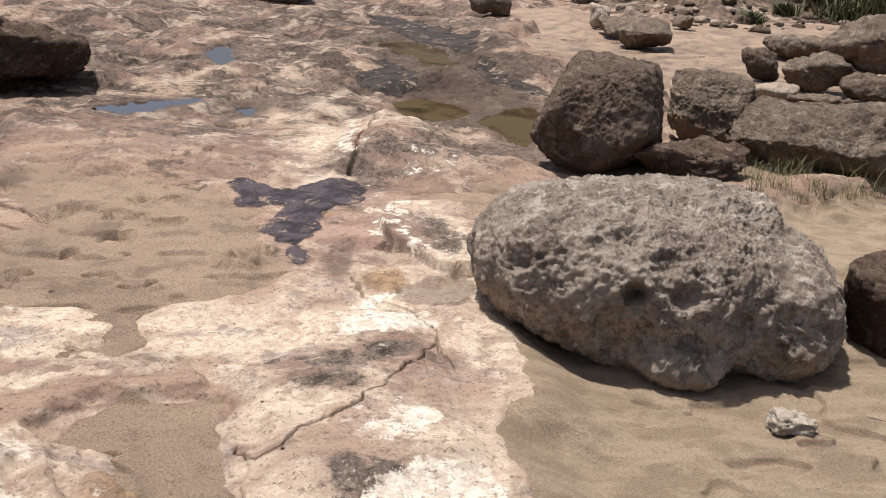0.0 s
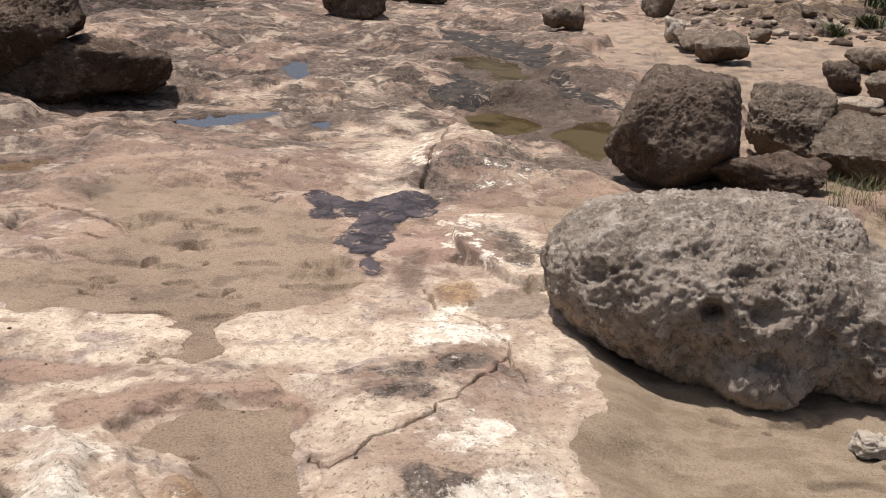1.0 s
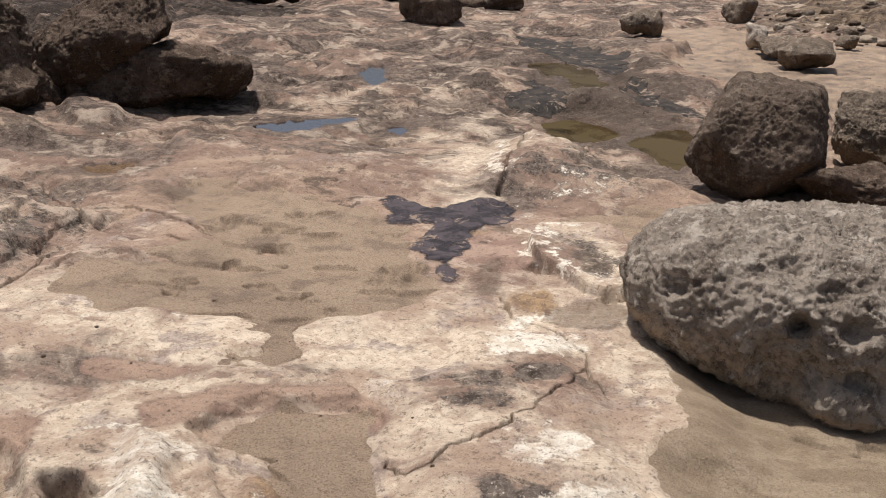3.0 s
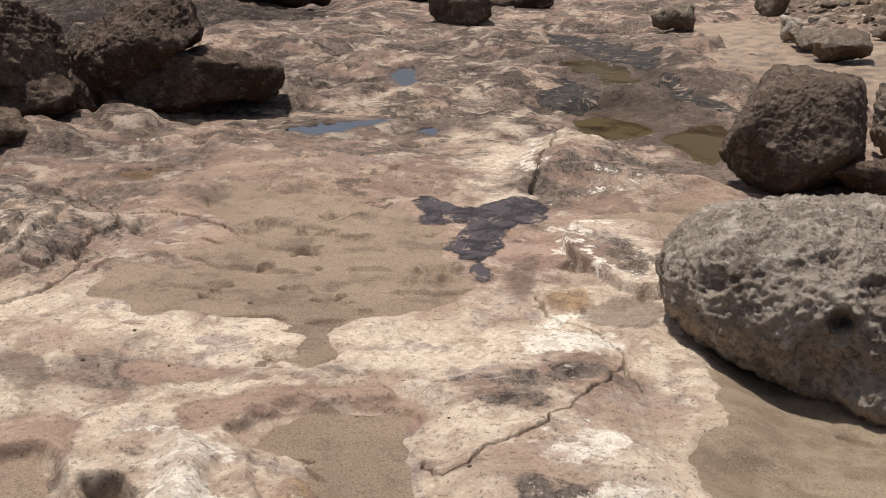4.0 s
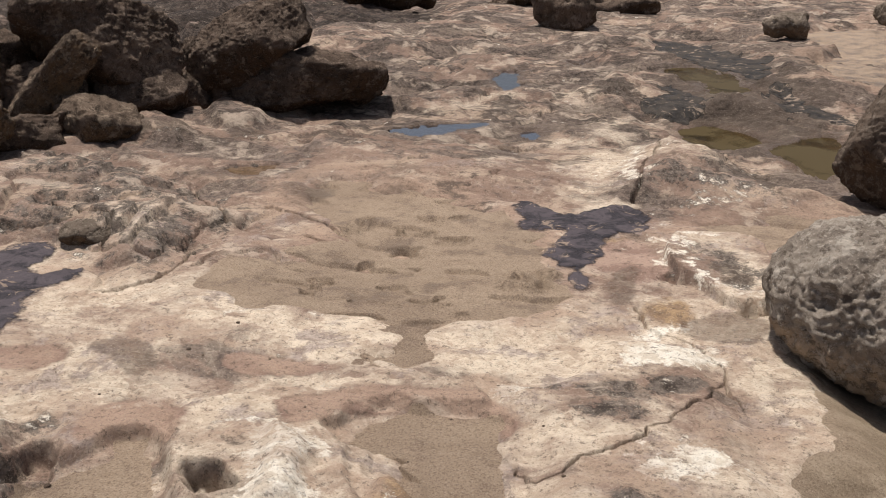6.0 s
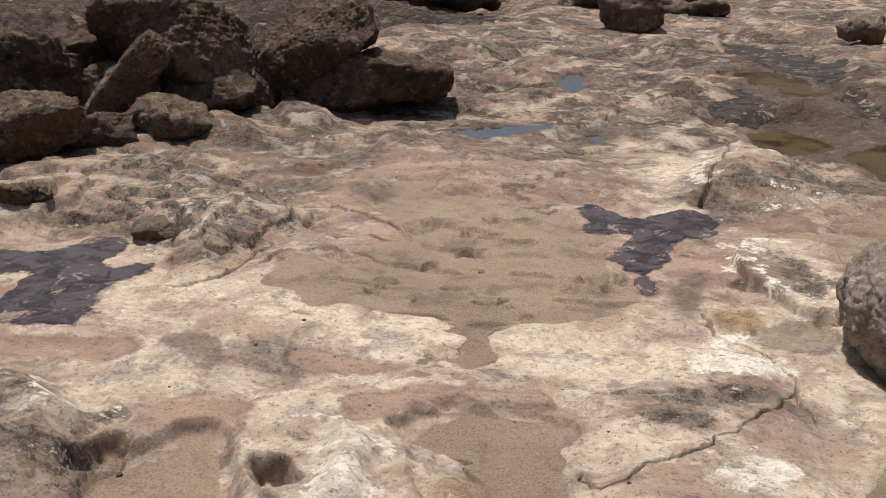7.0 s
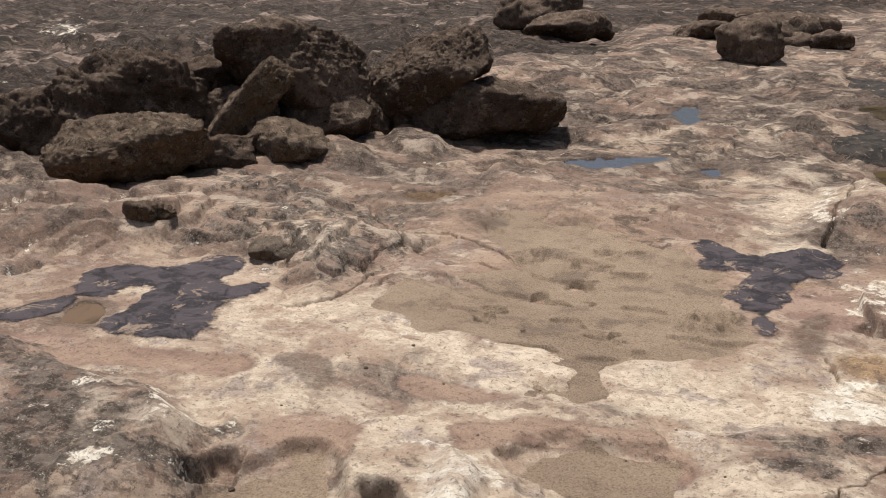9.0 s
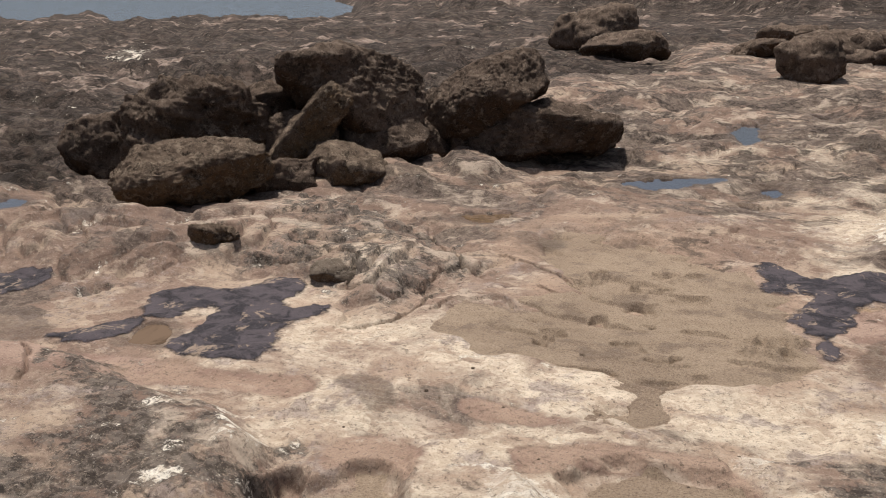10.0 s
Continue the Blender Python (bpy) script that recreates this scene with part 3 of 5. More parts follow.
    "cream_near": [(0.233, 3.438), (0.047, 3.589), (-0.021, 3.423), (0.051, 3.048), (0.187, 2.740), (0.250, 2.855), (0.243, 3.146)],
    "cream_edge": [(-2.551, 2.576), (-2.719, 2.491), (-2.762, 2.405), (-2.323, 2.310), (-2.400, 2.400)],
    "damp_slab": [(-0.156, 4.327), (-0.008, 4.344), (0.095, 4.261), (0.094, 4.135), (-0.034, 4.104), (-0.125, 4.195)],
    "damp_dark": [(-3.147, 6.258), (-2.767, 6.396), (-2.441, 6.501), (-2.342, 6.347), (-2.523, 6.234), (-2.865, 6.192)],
    "wet_edge": [(-2.749, 5.086), (-2.678, 5.224), (-2.591, 5.056), (-2.669, 4.980)],
    "mound_stump": [(-4.066, 6.384), (-4.523, 7.075), (-4.712, 7.621), (-4.544, 7.771), (-4.184, 7.450), (-3.753, 7.006), (-3.520, 6.448), (-3.688, 6.234)],
    "mound_foot": [(-4.243, 5.678), (-4.655, 6.204), (-4.714, 6.547), (-4.437, 6.484), (-3.944, 6.136), (-3.863, 5.833), (-3.943, 5.599)],
    "sunk_pan": [(-5.475, 3.698), (-5.391, 3.877), (-5.103, 4.013), (-4.783, 4.217), (-4.515, 3.960), (-4.881, 3.773), (-4.777, 3.387), (-4.820, 3.254)],
    "cream_slab": [(-0.312, 4.316), (-0.351, 4.634), (-0.280, 4.854), (0.098, 4.863), (0.191, 4.609), (0.208, 3.914), (0.021, 3.855), (-0.123, 4.038)],
    "crust_slab": [(-0.217, 4.471), (-0.042, 4.529), (0.091, 4.366), (0.118, 4.086), (-0.034, 4.076), (-0.163, 4.194)],
    "cream_cap": [(-0.547, 7.016), (-0.351, 7.374), (-0.145, 6.745), (-0.254, 5.958), (-0.512, 6.086)],
    "white_flank": [(-0.295, 5.561), (-0.041, 5.738), (0.126, 5.738), (0.244, 5.625), (0.068, 5.496), (-0.124, 5.432)],
    "mud_fork": [(-0.806, 4.537), (-0.638, 4.596), (-0.482, 4.781), (-0.381, 4.644), (-0.319, 4.233), (-0.408, 4.061), (-0.590, 4.245), (-0.696, 4.218)],
    "cream_plate": [(-3.558, 4.072), (-3.386, 4.295), (-2.988, 4.429), (-2.831, 4.627), (-2.659, 4.130), (-2.768, 4.069), (-2.596, 3.847), (-2.638, 3.537), (-2.798, 3.306), (-3.145, 3.742)],
    "cream_top": [(-4.741, 4.543), (-4.630, 5.409), (-4.000, 5.137), (-3.473, 4.416), (-3.809, 4.277), (-4.086, 4.064)],
    "cream_wing": [(-2.674, 4.349), (-2.528, 4.560), (-2.063, 4.316), (-2.090, 4.089), (-2.356, 3.965)],
    "crust_sheet": [(-4.147, 4.029), (-4.667, 5.456), (-3.814, 5.292), (-2.917, 4.778), (-2.613, 4.371), (-2.616, 3.938), (-2.784, 3.451), (-3.145, 3.742), (-3.539, 3.832), (-3.967, 3.823)],
    "pool_mid": [(-1.834, 7.673), (-1.552, 7.733), (-1.509, 7.395), (-1.646, 7.290)],
    "pool_low": [(-1.900, 7.133), (-1.614, 7.041), (-1.576, 6.868), (-1.787, 6.944)],
    "pool_tiny": [(-1.613, 10.62), (-1.418, 10.70), (-1.376, 10.24), (-1.518, 10.28)],
    "white_tongue": [(-2.726, 2.349), (-2.610, 2.376), (-2.449, 2.367), (-2.260, 2.240), (-2.214, 2.171), (-2.255, 2.067), (-2.291, 1.994), (-2.351, 1.965)],
    "white_base": [(-2.348, 1.550), (-2.431, 1.657), (-2.445, 1.776), (-2.264, 1.809), (-2.212, 1.794), (-2.202, 1.924), (-2.176, 1.976), (-2.109, 1.847), (-2.108, 1.792), (-2.183, 1.727), (-2.206, 1.626), (-2.255, 1.556)],
    "white_bits": [(-3.001, 2.309), (-2.669, 2.180), (-2.637, 2.040), (-2.524, 1.968), (-2.413, 1.884), (-2.470, 1.821), (-2.541, 1.937), (-2.647, 1.986), (-2.693, 2.068)],
    "white_shore": [(-3.077, 1.913), (-2.982, 1.943), (-2.806, 1.856), (-2.765, 1.799), (-2.884, 1.769)],
    "sea": [(-115, 42.82), (-55.00, 36.59), (-37.59, 34.77), (-25.24, 31.14), (-35.69, 53.86), (-553, 710), (-863, 257), (-682, -587)],
}
# cracks, and shelf grooves shaped to read as shaded ledge lines: half width, depth, line
CRACKS = {
    "ridge": (0.009, 0.09, [(-0.587, 7.598), (-0.574, 6.603), (-0.579, 6.235), (-0.609, 6.058), (-0.582, 5.725), (-0.574, 5.497), (-0.590, 5.403)]),
    "near": (0.0045, 0.06, [(-0.610, 2.468), (-0.566, 2.388), (-0.529, 2.420), (-0.479, 2.428), (-0.420, 2.493), (-0.327, 2.582), (-0.281, 2.643), (-0.219, 2.745), (-0.173, 2.867), (-0.103, 2.953), (-0.049, 3.067), (-0.016, 3.235)]),
    "rim": (0.005, 0.035, [(-0.408, 3.826), (-0.346, 3.693), (-0.267, 3.591), (-0.128, 3.527), (-0.035, 3.347), (-0.016, 3.235), (0.050, 3.047)]),
    "left_top": (0.011, 0.09, [(-3.172, 3.829), (-2.986, 3.787), (-2.810, 3.798), (-2.827, 3.943), (-2.803, 4.186), (-2.829, 4.292), (-2.754, 4.424), (-3.017, 4.740)]),
    "left_low": (0.012, 0.09, [(-2.836, 3.334), (-2.748, 3.402), (-2.680, 3.549), (-2.675, 3.656), (-2.638, 3.814), (-2.750, 4.022)]),
    "edge": (0.008, 0.035, [(-3.443, 1.997), (-3.538, 2.095), (-3.994, 2.427)]),
    "shelf_a": (0.008, 0.035, [(-3.091, 7.917), (-3.036, 8.141), (-2.879, 8.317)]),
    "shelf_b": (0.008, 0.035, [(-2.031, 7.710), (-1.868, 7.843), (-1.726, 8.036), (-1.636, 8.333)]),
    "shelf_c": (0.008, 0.035, [(-1.871, 7.116), (-1.672, 7.085), (-1.446, 6.985)]),
    "shelf_d": (0.008, 0.035, [(-2.199, 5.749), (-2.089, 5.887), (-1.960, 5.973), (-1.780, 6.014)]),
    "shelf_e": (0.008, 0.035, [(-1.518, 5.609), (-1.489, 5.745), (-1.288, 5.769), (-1.092, 5.709)]),
    "shelf_f": (0.008, 0.035, [(-2.612, 8.444), (-2.391, 8.460), (-2.295, 8.793)]),
    "shelf_g": (0.008, 0.035, [(-2.023, 8.849), (-1.853, 9.139), (-1.403, 8.792)]),
    "shelf_h": (0.008, 0.035, [(-1.506, 8.461), (-1.395, 8.485), (-1.284, 8.494)]),
    "shelf_i": (0.008, 0.035, [(-4.298, 3.444), (-4.290, 3.591), (-4.245, 3.685), (-4.151, 3.754)]),
    "shelf_j": (0.008, 0.035, [(-5.384, 3.757), (-5.173, 3.791), (-5.060, 3.904), (-4.932, 3.854)]),
    "shelf_k": (0.008, 0.035, [(-4.723, 3.132), (-4.754, 3.367), (-4.988, 3.596), (-5.374, 3.817)]),
    "shelf_l": (0.008, 0.035, [(-2.553, 3.722), (-2.525, 3.903), (-2.378, 4.006), (-2.249, 4.015)]),
    "shelf_m": (0.008, 0.035, [(-3.682, 9.499), (-3.451, 9.748), (-3.134, 9.740)]),
    "shelf_n": (0.008, 0.035, [(-3.042, 6.538), (-2.794, 6.629), (-2.622, 6.789)]),
    "shelf_o": (0.008, 0.035, [(-3.600, 6.076), (-3.323, 6.113), (-3.162, 6.378), (-2.930, 6.284)]),
    "shelf_p": (0.008, 0.035, [(-0.399, 6.191), (-0.275, 6.037), (-0.126, 6.076), (-0.016, 6.948)]),
    "shelf_q": (0.008, 0.035, [(-1.314, 8.528), (-1.254, 8.658), (-1.130, 8.930), (-1.009, 8.822)]),
    "plate_a": (0.010, 0.075, [(-3.807, 4.247), (-3.634, 4.171), (-3.387, 4.071), (-3.235, 4.052)]),
    "plate_b": (0.010, 0.075, [(-3.235, 4.052), (-3.199, 3.956), (-3.165, 3.831)]),
    "plate_c": (0.010, 0.075, [(-3.889, 3.912), (-3.739, 3.971), (-3.587, 4.032)]),
    "plate_d": (0.010, 0.075, [(-3.017, 4.740), (-2.759, 4.446), (-2.636, 4.414)]),
    "plate_e": (0.010, 0.075, [(-2.707, 4.794), (-2.448, 4.696), (-2.212, 4.538), (-2.019, 4.398)]),
    "plate_f": (0.010, 0.075, [(-2.219, 4.328), (-2.110, 4.274), (-1.987, 4.181)]),
    "plate_h": (0.010, 0.075, [(-3.487, 4.495), (-3.365, 4.629), (-3.352, 5.010), (-3.017, 4.740)]),
}
# footprints and scuffs in the sand, and dug-up lumps
DENTS = [(-2.01, 4.68, 0.07), (-1.67, 4.84, 0.06), (-1.52, 4.91, 0.05), (-1.62, 4.23, 0.07), (-1.76, 4.01, 0.05), (-1.88, 3.61, 0.05), (-1.57, 3.77, 0.04), (-1.32, 3.62, 0.05), (-1.84, 3.75, 0.04), (-1.61, 4.56, 0.04), (-1.45, 4.49, 0.05)]
CLUMPS = [(-0.97, 3.96, 0.08), (-0.89, 4.00, 0.07)]


# ---------------------------------------------------------------- shape of the ground
def smooth01(v):
    v = np.clip(v, 0.0, 1.0)
    return v * v * (3 - 2 * v)


START, ONE = np.uint32(2166136261), np.uint32(1)


def stir(h, k):
    h = (h ^ k) * np.uint32(16777619)
    h ^= h >> np.uint32(15)
    h *= np.uint32(2246822519)
    return h


def chance(h):
    return (h ^ (h >> np.uint32(13))) / 4294967295.0


def whole(v):
    return v.astype(np.int64).astype(np.uint32)


def scatter(*ints):
    """A number from 0 to 1 for every corner of a lattice."""
    h = START
    for k in ints:
        h = stir(h, whole(k))
    return chance(h)


LATTICE = np.random.RandomState(5).uniform(-1, 1, 512 * 512).astype(np.float32)


def grain2(x, y, seed=0):
    """Smooth noise from -1 to 1 over the plane."""
    i, j = np.floor(x), np.floor(y)
    u, v = x - i, y - j
    u, v = u * u * (3 - 2 * u), v * v * (3 - 2 * v)
    i, j = i.astype(np.int32) + 97 * seed, j.astype(np.int32) + 61 * seed
    i0, i1, j0, j1 = i & 511, (i + 1) & 511, (j & 511) << 9, ((j + 1) & 511) << 9
    a, c = LATTICE[j0 + i0], LATTICE[j1 + i0]
    a = a + (LATTICE[j0 + i1] - a) * u
    c = c + (LATTICE[j1 + i1] - c) * u
    return a + (c - a) * v


def rough2(x, y, octaves=4, seed=0, gain=0.5):
    out, size = 0.0, 1.0
    for k in range(octaves):
        c, s = math.cos(0.6 + k), math.sin(0.6 + k)
        out = out + size * grain2((c * x - s * y) * 2**k + 7.3 * k, (s * x + c * y) * 2**k - 3.1 * k, seed + k)
        size *= gain
    return out


def terrace(h, step, edge=0.25, groove=0.0):
    """Layered rock: treads with short risers, and a groove at the foot of each riser, shaped to give a ledge's shadow
    line.
    """
    k = np.floor(h / step)
    t = h / step - k
    return (k + smooth01((t - (1 - edge)) / edge) - groove * np.exp(-(((t - (1 - edge)) / 0.12) ** 2))) * step


def rounded(points, times=2):
    p = np.array(points, float)
    for _ in range(times):
        q = np.roll(p, -1, 0)
        p = np.stack([0.75 * p + 0.25 * q, 0.25 * p + 0.75 * q], 1).reshape(-1, 2)
    return p


def line_distance(p, x, y, closed):
    best = np.full(x.shape, 1e9, x.dtype)
    for a, b in zip(p, np.roll(p, -1, 0) if closed else p[1:]):
        ex, ey = b - a
        t = np.clip(((x - a[0]) * ex + (y - a[1]) * ey) / (ex * ex + ey * ey + 1e-12), 0, 1)
        best = np.minimum(best, np.hypot(x - a[0] - t * ex, y - a[1] - t * ey))
    return best


def inside(points, x, y, margin=0.6, ragged=0.0, often=4.0):
    """Metres inside an outline: positive within, negative outside, -9 far off. ragged: how far the edge wanders."""
    p = rounded(points)
    out = np.full(x.shape, -9.0, x.dtype)
    (x0, y0), (x1, y1) = p.min(0) - margin, p.max(0) + margin
    near = (x > x0) & (x < x1) & (y > y0) & (y < y1)
    if near.any():
        u, v = x[near], y[near]
        if ragged:
            w = u + ragged * rough2(u * often, v * often, 4, 11, 0.48)
            v = v + ragged * rough2(u * often, v * often, 4, 29, 0.48)
            u = w
        odd = np.zeros(u.shape, bool)
        for a, b in zip(p, np.roll(p, -1, 0)):
            if a[1] != b[1]:
                odd ^= ((a[1] > v) != (b[1] > v)) & (u < (b[0] - a[0]) * (v - a[1]) / (b[1] - a[1]) + a[0])
        d = line_distance(p, u, v, True)
        out[near] = np.where(odd, d, -d)
    return out


# how far each piece of rock stands up (or lies low), and the width of its flank
RELIEF = (("mound_near", 0.12, 0.22, 0.04), ("mound_left", 0.12, 0.40, 0.05), ("mound_ridge", 0.16, 0.55, 0.04), ("mound_back", 0.10, 0.35, 0.05),
          ("mound_stump", 0.09, 0.12, 0.03), ("mound_foot", 0.07, 0.12, 0.03), ("sunk_pan", -0.04, 0.08, 0.03), ("mound_slab", 0.055, 0.018, 0.012), ("mound_mid", 0.045, 0.15, 0.03), ("mound_wall", 0.030, 0.045, 0.035), ("white_rock", 0.05, 0.09, 0.03), ("rust_near", 0.02, 0.05, 0.03),
          ("sand_beach", -0.11, 0.35, 0.03), ("sand_hollow", -0.05, 0.05, 0.035), ("sand_pocket", -0.018, 0.03, 0.035),
          ("bank", 0.9, 3.5, 0.6), ("ledge", 1.7, 3.0, 1.2), ("spit", 0.5, 1.5, 0.8))
SANDS = {"sand_basin": 0.0, "sand_pocket": 0.0, "sand_hollow": 0.0, "sand_beach": 0.0, "sand_plain": 0.0, "sand_shelf": -0.002}
SEA_LEVEL = -0.9


def ground_form(x, y):
    """Heights of the rock, of the sand on it, and the masks of its colouring."""
    r = np.hypot(x, y)
    bearing = np.degrees(np.arctan2(-x, y))
    base = 0.022 * rough2(x * 0.55, y * 0.55, 3, 3) + 0.05 * rough2(x * 0.1, y * 0.1, 2, 5) * smooth01((r - 6) / 14)
    base = base + smooth01((r - 60) / 200) * 1.2
    for name, height, flank, ragged in RELIEF:
        wide = name in ("bank", "ledge", "spit")
        d = inside(OUTLINES[name], x, y, 0.6, ragged, 0.35 if wide else 7.0 if name in ("mound_wall", "sand_pocket") else 4.0)
        rise = height * smooth01(0.5 + d / flank if height < 0 and flank < 0.1 else d / flank)
        base = base + (rise * (0.85 + 0.3 * rough2(x * 0.25, y * 0.25, 2, 37)) if wide else rise)
    bank = inside(OUTLINES["bank"], x, y, 2.0, 0.6, 0.35)
    sea = inside(OUTLINES["sea"], x, y, 6.0, 0.0) + 1.3 * rough2(x * 0.3, y * 0.3, 4, 41, 0.6) * smooth01((r - 10) / 10)
    base = base - 4.5 * smooth01((sea + 0.5) / 6.0)
    reach = np.interp(bearing, (0, 14, 24, 30, 60), (28, 19, 13, 8.5, 8.5))
    coast = smooth01((r - reach + 2.5 * rough2(x * 0.4, y * 0.4, 3, 8)) / (0.25 * reach))
    coast = np.maximum(coast, smooth01(inside(OUTLINES["ledge"], x, y, 3.0, 1.0, 0.35) / 2.0 + 0.6))
    coast = np.maximum(coast, smooth01((r - 34) / 8) * (bearing > -2))
    masks = {"coast": coast, "earth": smooth01(bank / 1.0 + 0.3)}
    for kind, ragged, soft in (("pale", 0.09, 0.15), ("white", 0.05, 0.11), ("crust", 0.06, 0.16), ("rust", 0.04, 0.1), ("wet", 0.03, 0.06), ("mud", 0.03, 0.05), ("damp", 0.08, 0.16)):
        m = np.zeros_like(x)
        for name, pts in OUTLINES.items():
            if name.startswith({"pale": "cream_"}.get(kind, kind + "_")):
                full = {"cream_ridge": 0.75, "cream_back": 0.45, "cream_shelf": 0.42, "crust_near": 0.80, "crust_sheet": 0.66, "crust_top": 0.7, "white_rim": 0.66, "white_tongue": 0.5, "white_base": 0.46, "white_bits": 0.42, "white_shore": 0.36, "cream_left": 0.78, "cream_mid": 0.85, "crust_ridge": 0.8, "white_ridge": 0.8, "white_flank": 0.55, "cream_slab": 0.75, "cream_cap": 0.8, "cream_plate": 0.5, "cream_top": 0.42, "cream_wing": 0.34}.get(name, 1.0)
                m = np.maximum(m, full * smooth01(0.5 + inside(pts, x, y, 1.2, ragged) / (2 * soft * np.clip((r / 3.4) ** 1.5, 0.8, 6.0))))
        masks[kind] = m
    worn = smooth01((2.1 - np.hypot((x + 0.9) / 1.7, y - 2.7) - 0.5 * rough2(x * 0.9, y * 0.9, 4, 117, 0.6)) / 0.9)
    masks["pale"] = np.maximum(masks["pale"], 0.66 * worn * (1 - masks["crust"]) * (1 - masks["mud"]))
    masks["wet"] = np.maximum(masks["wet"], 0.28 * smooth01(0.5 + inside(OUTLINES["sand_basin"], x, y, 0.6, 0.05) / 0.2))
    masks["wet"] = np.maximum(masks["wet"], 0.50 * smooth01(0.5 + inside(OUTLINES["sand_plain"], x, y, 0.6, 0.2, 1.0) / 0.6))
    # layered relief of the bare rock: flaky shelves, low on the worn pale plates, rugged by the sea
    calm = 1 - 0.55 * np.maximum(masks["pale"], masks["white"])
    warp = 0.25 * rough2(x * 1.3, y * 1.3, 3, 91)
    h = rough2(x * 0.75 + warp, y * 1.2 - warp, 3, 13, 0.5)
    h2 = rough2(x * 2.6 + warp, y * 5.0, 4, 97, 0.6)
    cut = smooth01(0.3 + 1.5 * rough2(x * 0.9, y * 0.9, 2, 113))
    shelf = terrace(h, 0.30, 0.30, 0.8 * cut) * 0.75 + h * 0.25
    flake = terrace(h2, 0.45, 0.16, 1.0 * cut)
    far = smooth01((r - 4.2) / 4.5)
    level = np.floor(h / 0.30)
    masks["layer"] = 0.3 + 0.4 * scatter(level, np.zeros_like(level))
    # distance ramp for the weathered skin and the painted dark blotches
    masks["farness"] = far
    masks["beach"] = smooth01(0.5 + inside(OUTLINES["sand_beach"], x, y, 0.6) / 0.3)
    amount = calm * (0.024 + 0.075 * far) * (1 - 0.6 * coast)
    fine = amount * shelf + calm * 0.010 * (1 - 0.8 * far) * flake
    fine = fine + 0.075 * far * (1 - 1.3 * np.abs(rough2(x * 0.45 + warp, y * 0.6, 2, 121)))
    lump = rough2(x * 1.7 + warp, y * 1.7, 3, 131, 0.55)
    fine = fine + 0.045 * far * (1 - smooth01((r - 11) / 8)) * calm * terrace(lump, 0.55, 0.35, 0.3)
    fine = fine + 0.006 * calm * rough2(x * 8, y * 8, 4, 17, 0.65) * (1 - 0.7 * far) + 0.0025 * (1 - far) * rough2(x * 34, y * 34, 2, 19)
    k1 = rough2(x * 0.26 + warp, y * 0.5, 3, 23, 0.5)
    fine = fine + coast * (0.22 * terrace(k1, 0.36, 0.4, 0.4) + 0.08 * rough2(x * 0.9, y * 1.2, 2, 27, 0.5) + 0.07 * (1 - smooth01((r - 16) / 12)) * terrace(rough2(x * 1.6, y * 1.9, 2, 133), 0.6, 0.3))
    layered = smooth01(0.5 + inside(OUTLINES["mound_left"], x, y, 0.6, 0.05) / 0.4)
    fine = fine * (1 - 0.45 * layered) + layered * 0.085 * terrace(rough2(x * 0.9 + warp, y * 1.3, 3, 141), 0.35, 0.11, 1.0)
    fine = fine - 0.018 * masks["crust"] * (1 - 0.7 * masks["white"]) * smooth01((rough2(x * 7, y * 7, 3, 31, 0.55) - 0.2) * 2.0)
    fine = fine + masks["earth"] * 0.05 * rough2(x * 3, y * 3, 4, 101, 0.6)
    for name, pts in OUTLINES.items():
        if name.startswith("algae_"):
            fine = fine * (1 - 0.75 * smooth01(0.7 + inside(pts, x, y, 0.6, 0.05) / 0.25))
    sand, dust = np.full_like(x, -9.0), np.zeros_like(x)
    ripple = 0.007 * rough2(x * 1.3, y * 2.8, 3, 47) + 0.008 * rough2(x * 4.5, y * 9, 4, 53, 0.6) + 0.0018 * rough2(x * 30, y * 30, 2, 59)
    for name, lift in SANDS.items():
        d = inside(OUTLINES[name], x, y, 0.6, 0.05, 5.0)
        rim = smooth01(1 - np.abs(d) / 0.25)
        fine = np.where(d > -0.3, np.maximum(fine, -0.004 - 0.1 * smooth01(-d / 0.3 - 0.3)), fine)
        fine = fine * (1 - 0.75 * smooth01(d / 0.2)) - 0.05 * smooth01((d + 0.01) / 0.16)
        dust = np.maximum(dust, 0.75 * smooth01(1 + d / 0.5))
        here = base - 0.010 + lift + ripple * (1 - 0.6 * rim) - 0.05 * smooth01(-(d - 0.01) / 0.07)
        sand = np.where((d > -0.06) & (bank < 0.2), np.maximum(sand, here), sand)
    sand = sand - 0.022 * smooth01((rough2(x * 2.6, y * 5.5, 3, 109, 0.6) - 0.40) * 7)
    for px, py, size in DENTS:
        q = np.hypot(x - px, (y - py) * 1.3) * (1 + 0.55 * rough2(x * 8, y * 8, 3, 61, 0.6)) / size
        sand = sand - 0.048 * smooth01((1.1 - q) * 3.2) * (0.7 + 0.6 * rough2(x * 20, y * 20, 2, 63)) + 0.02 * np.exp(-((q - 1.3) / 0.35) ** 2) * smooth01(0.4 + rough2(x * 5, y * 5, 2, 65))
    for px, py, size in CLUMPS:
        q = np.hypot(x - px, (y - py) * 0.8) * (1 + 0.4 * rough2(x * 5, y * 5, 3, 69)) / (1.7 * size)
        sand = sand + smooth01((1.2 - q) * 2) * (0.026 * rough2(x * 13, y * 13, 3, 67, 0.55) + 0.006)
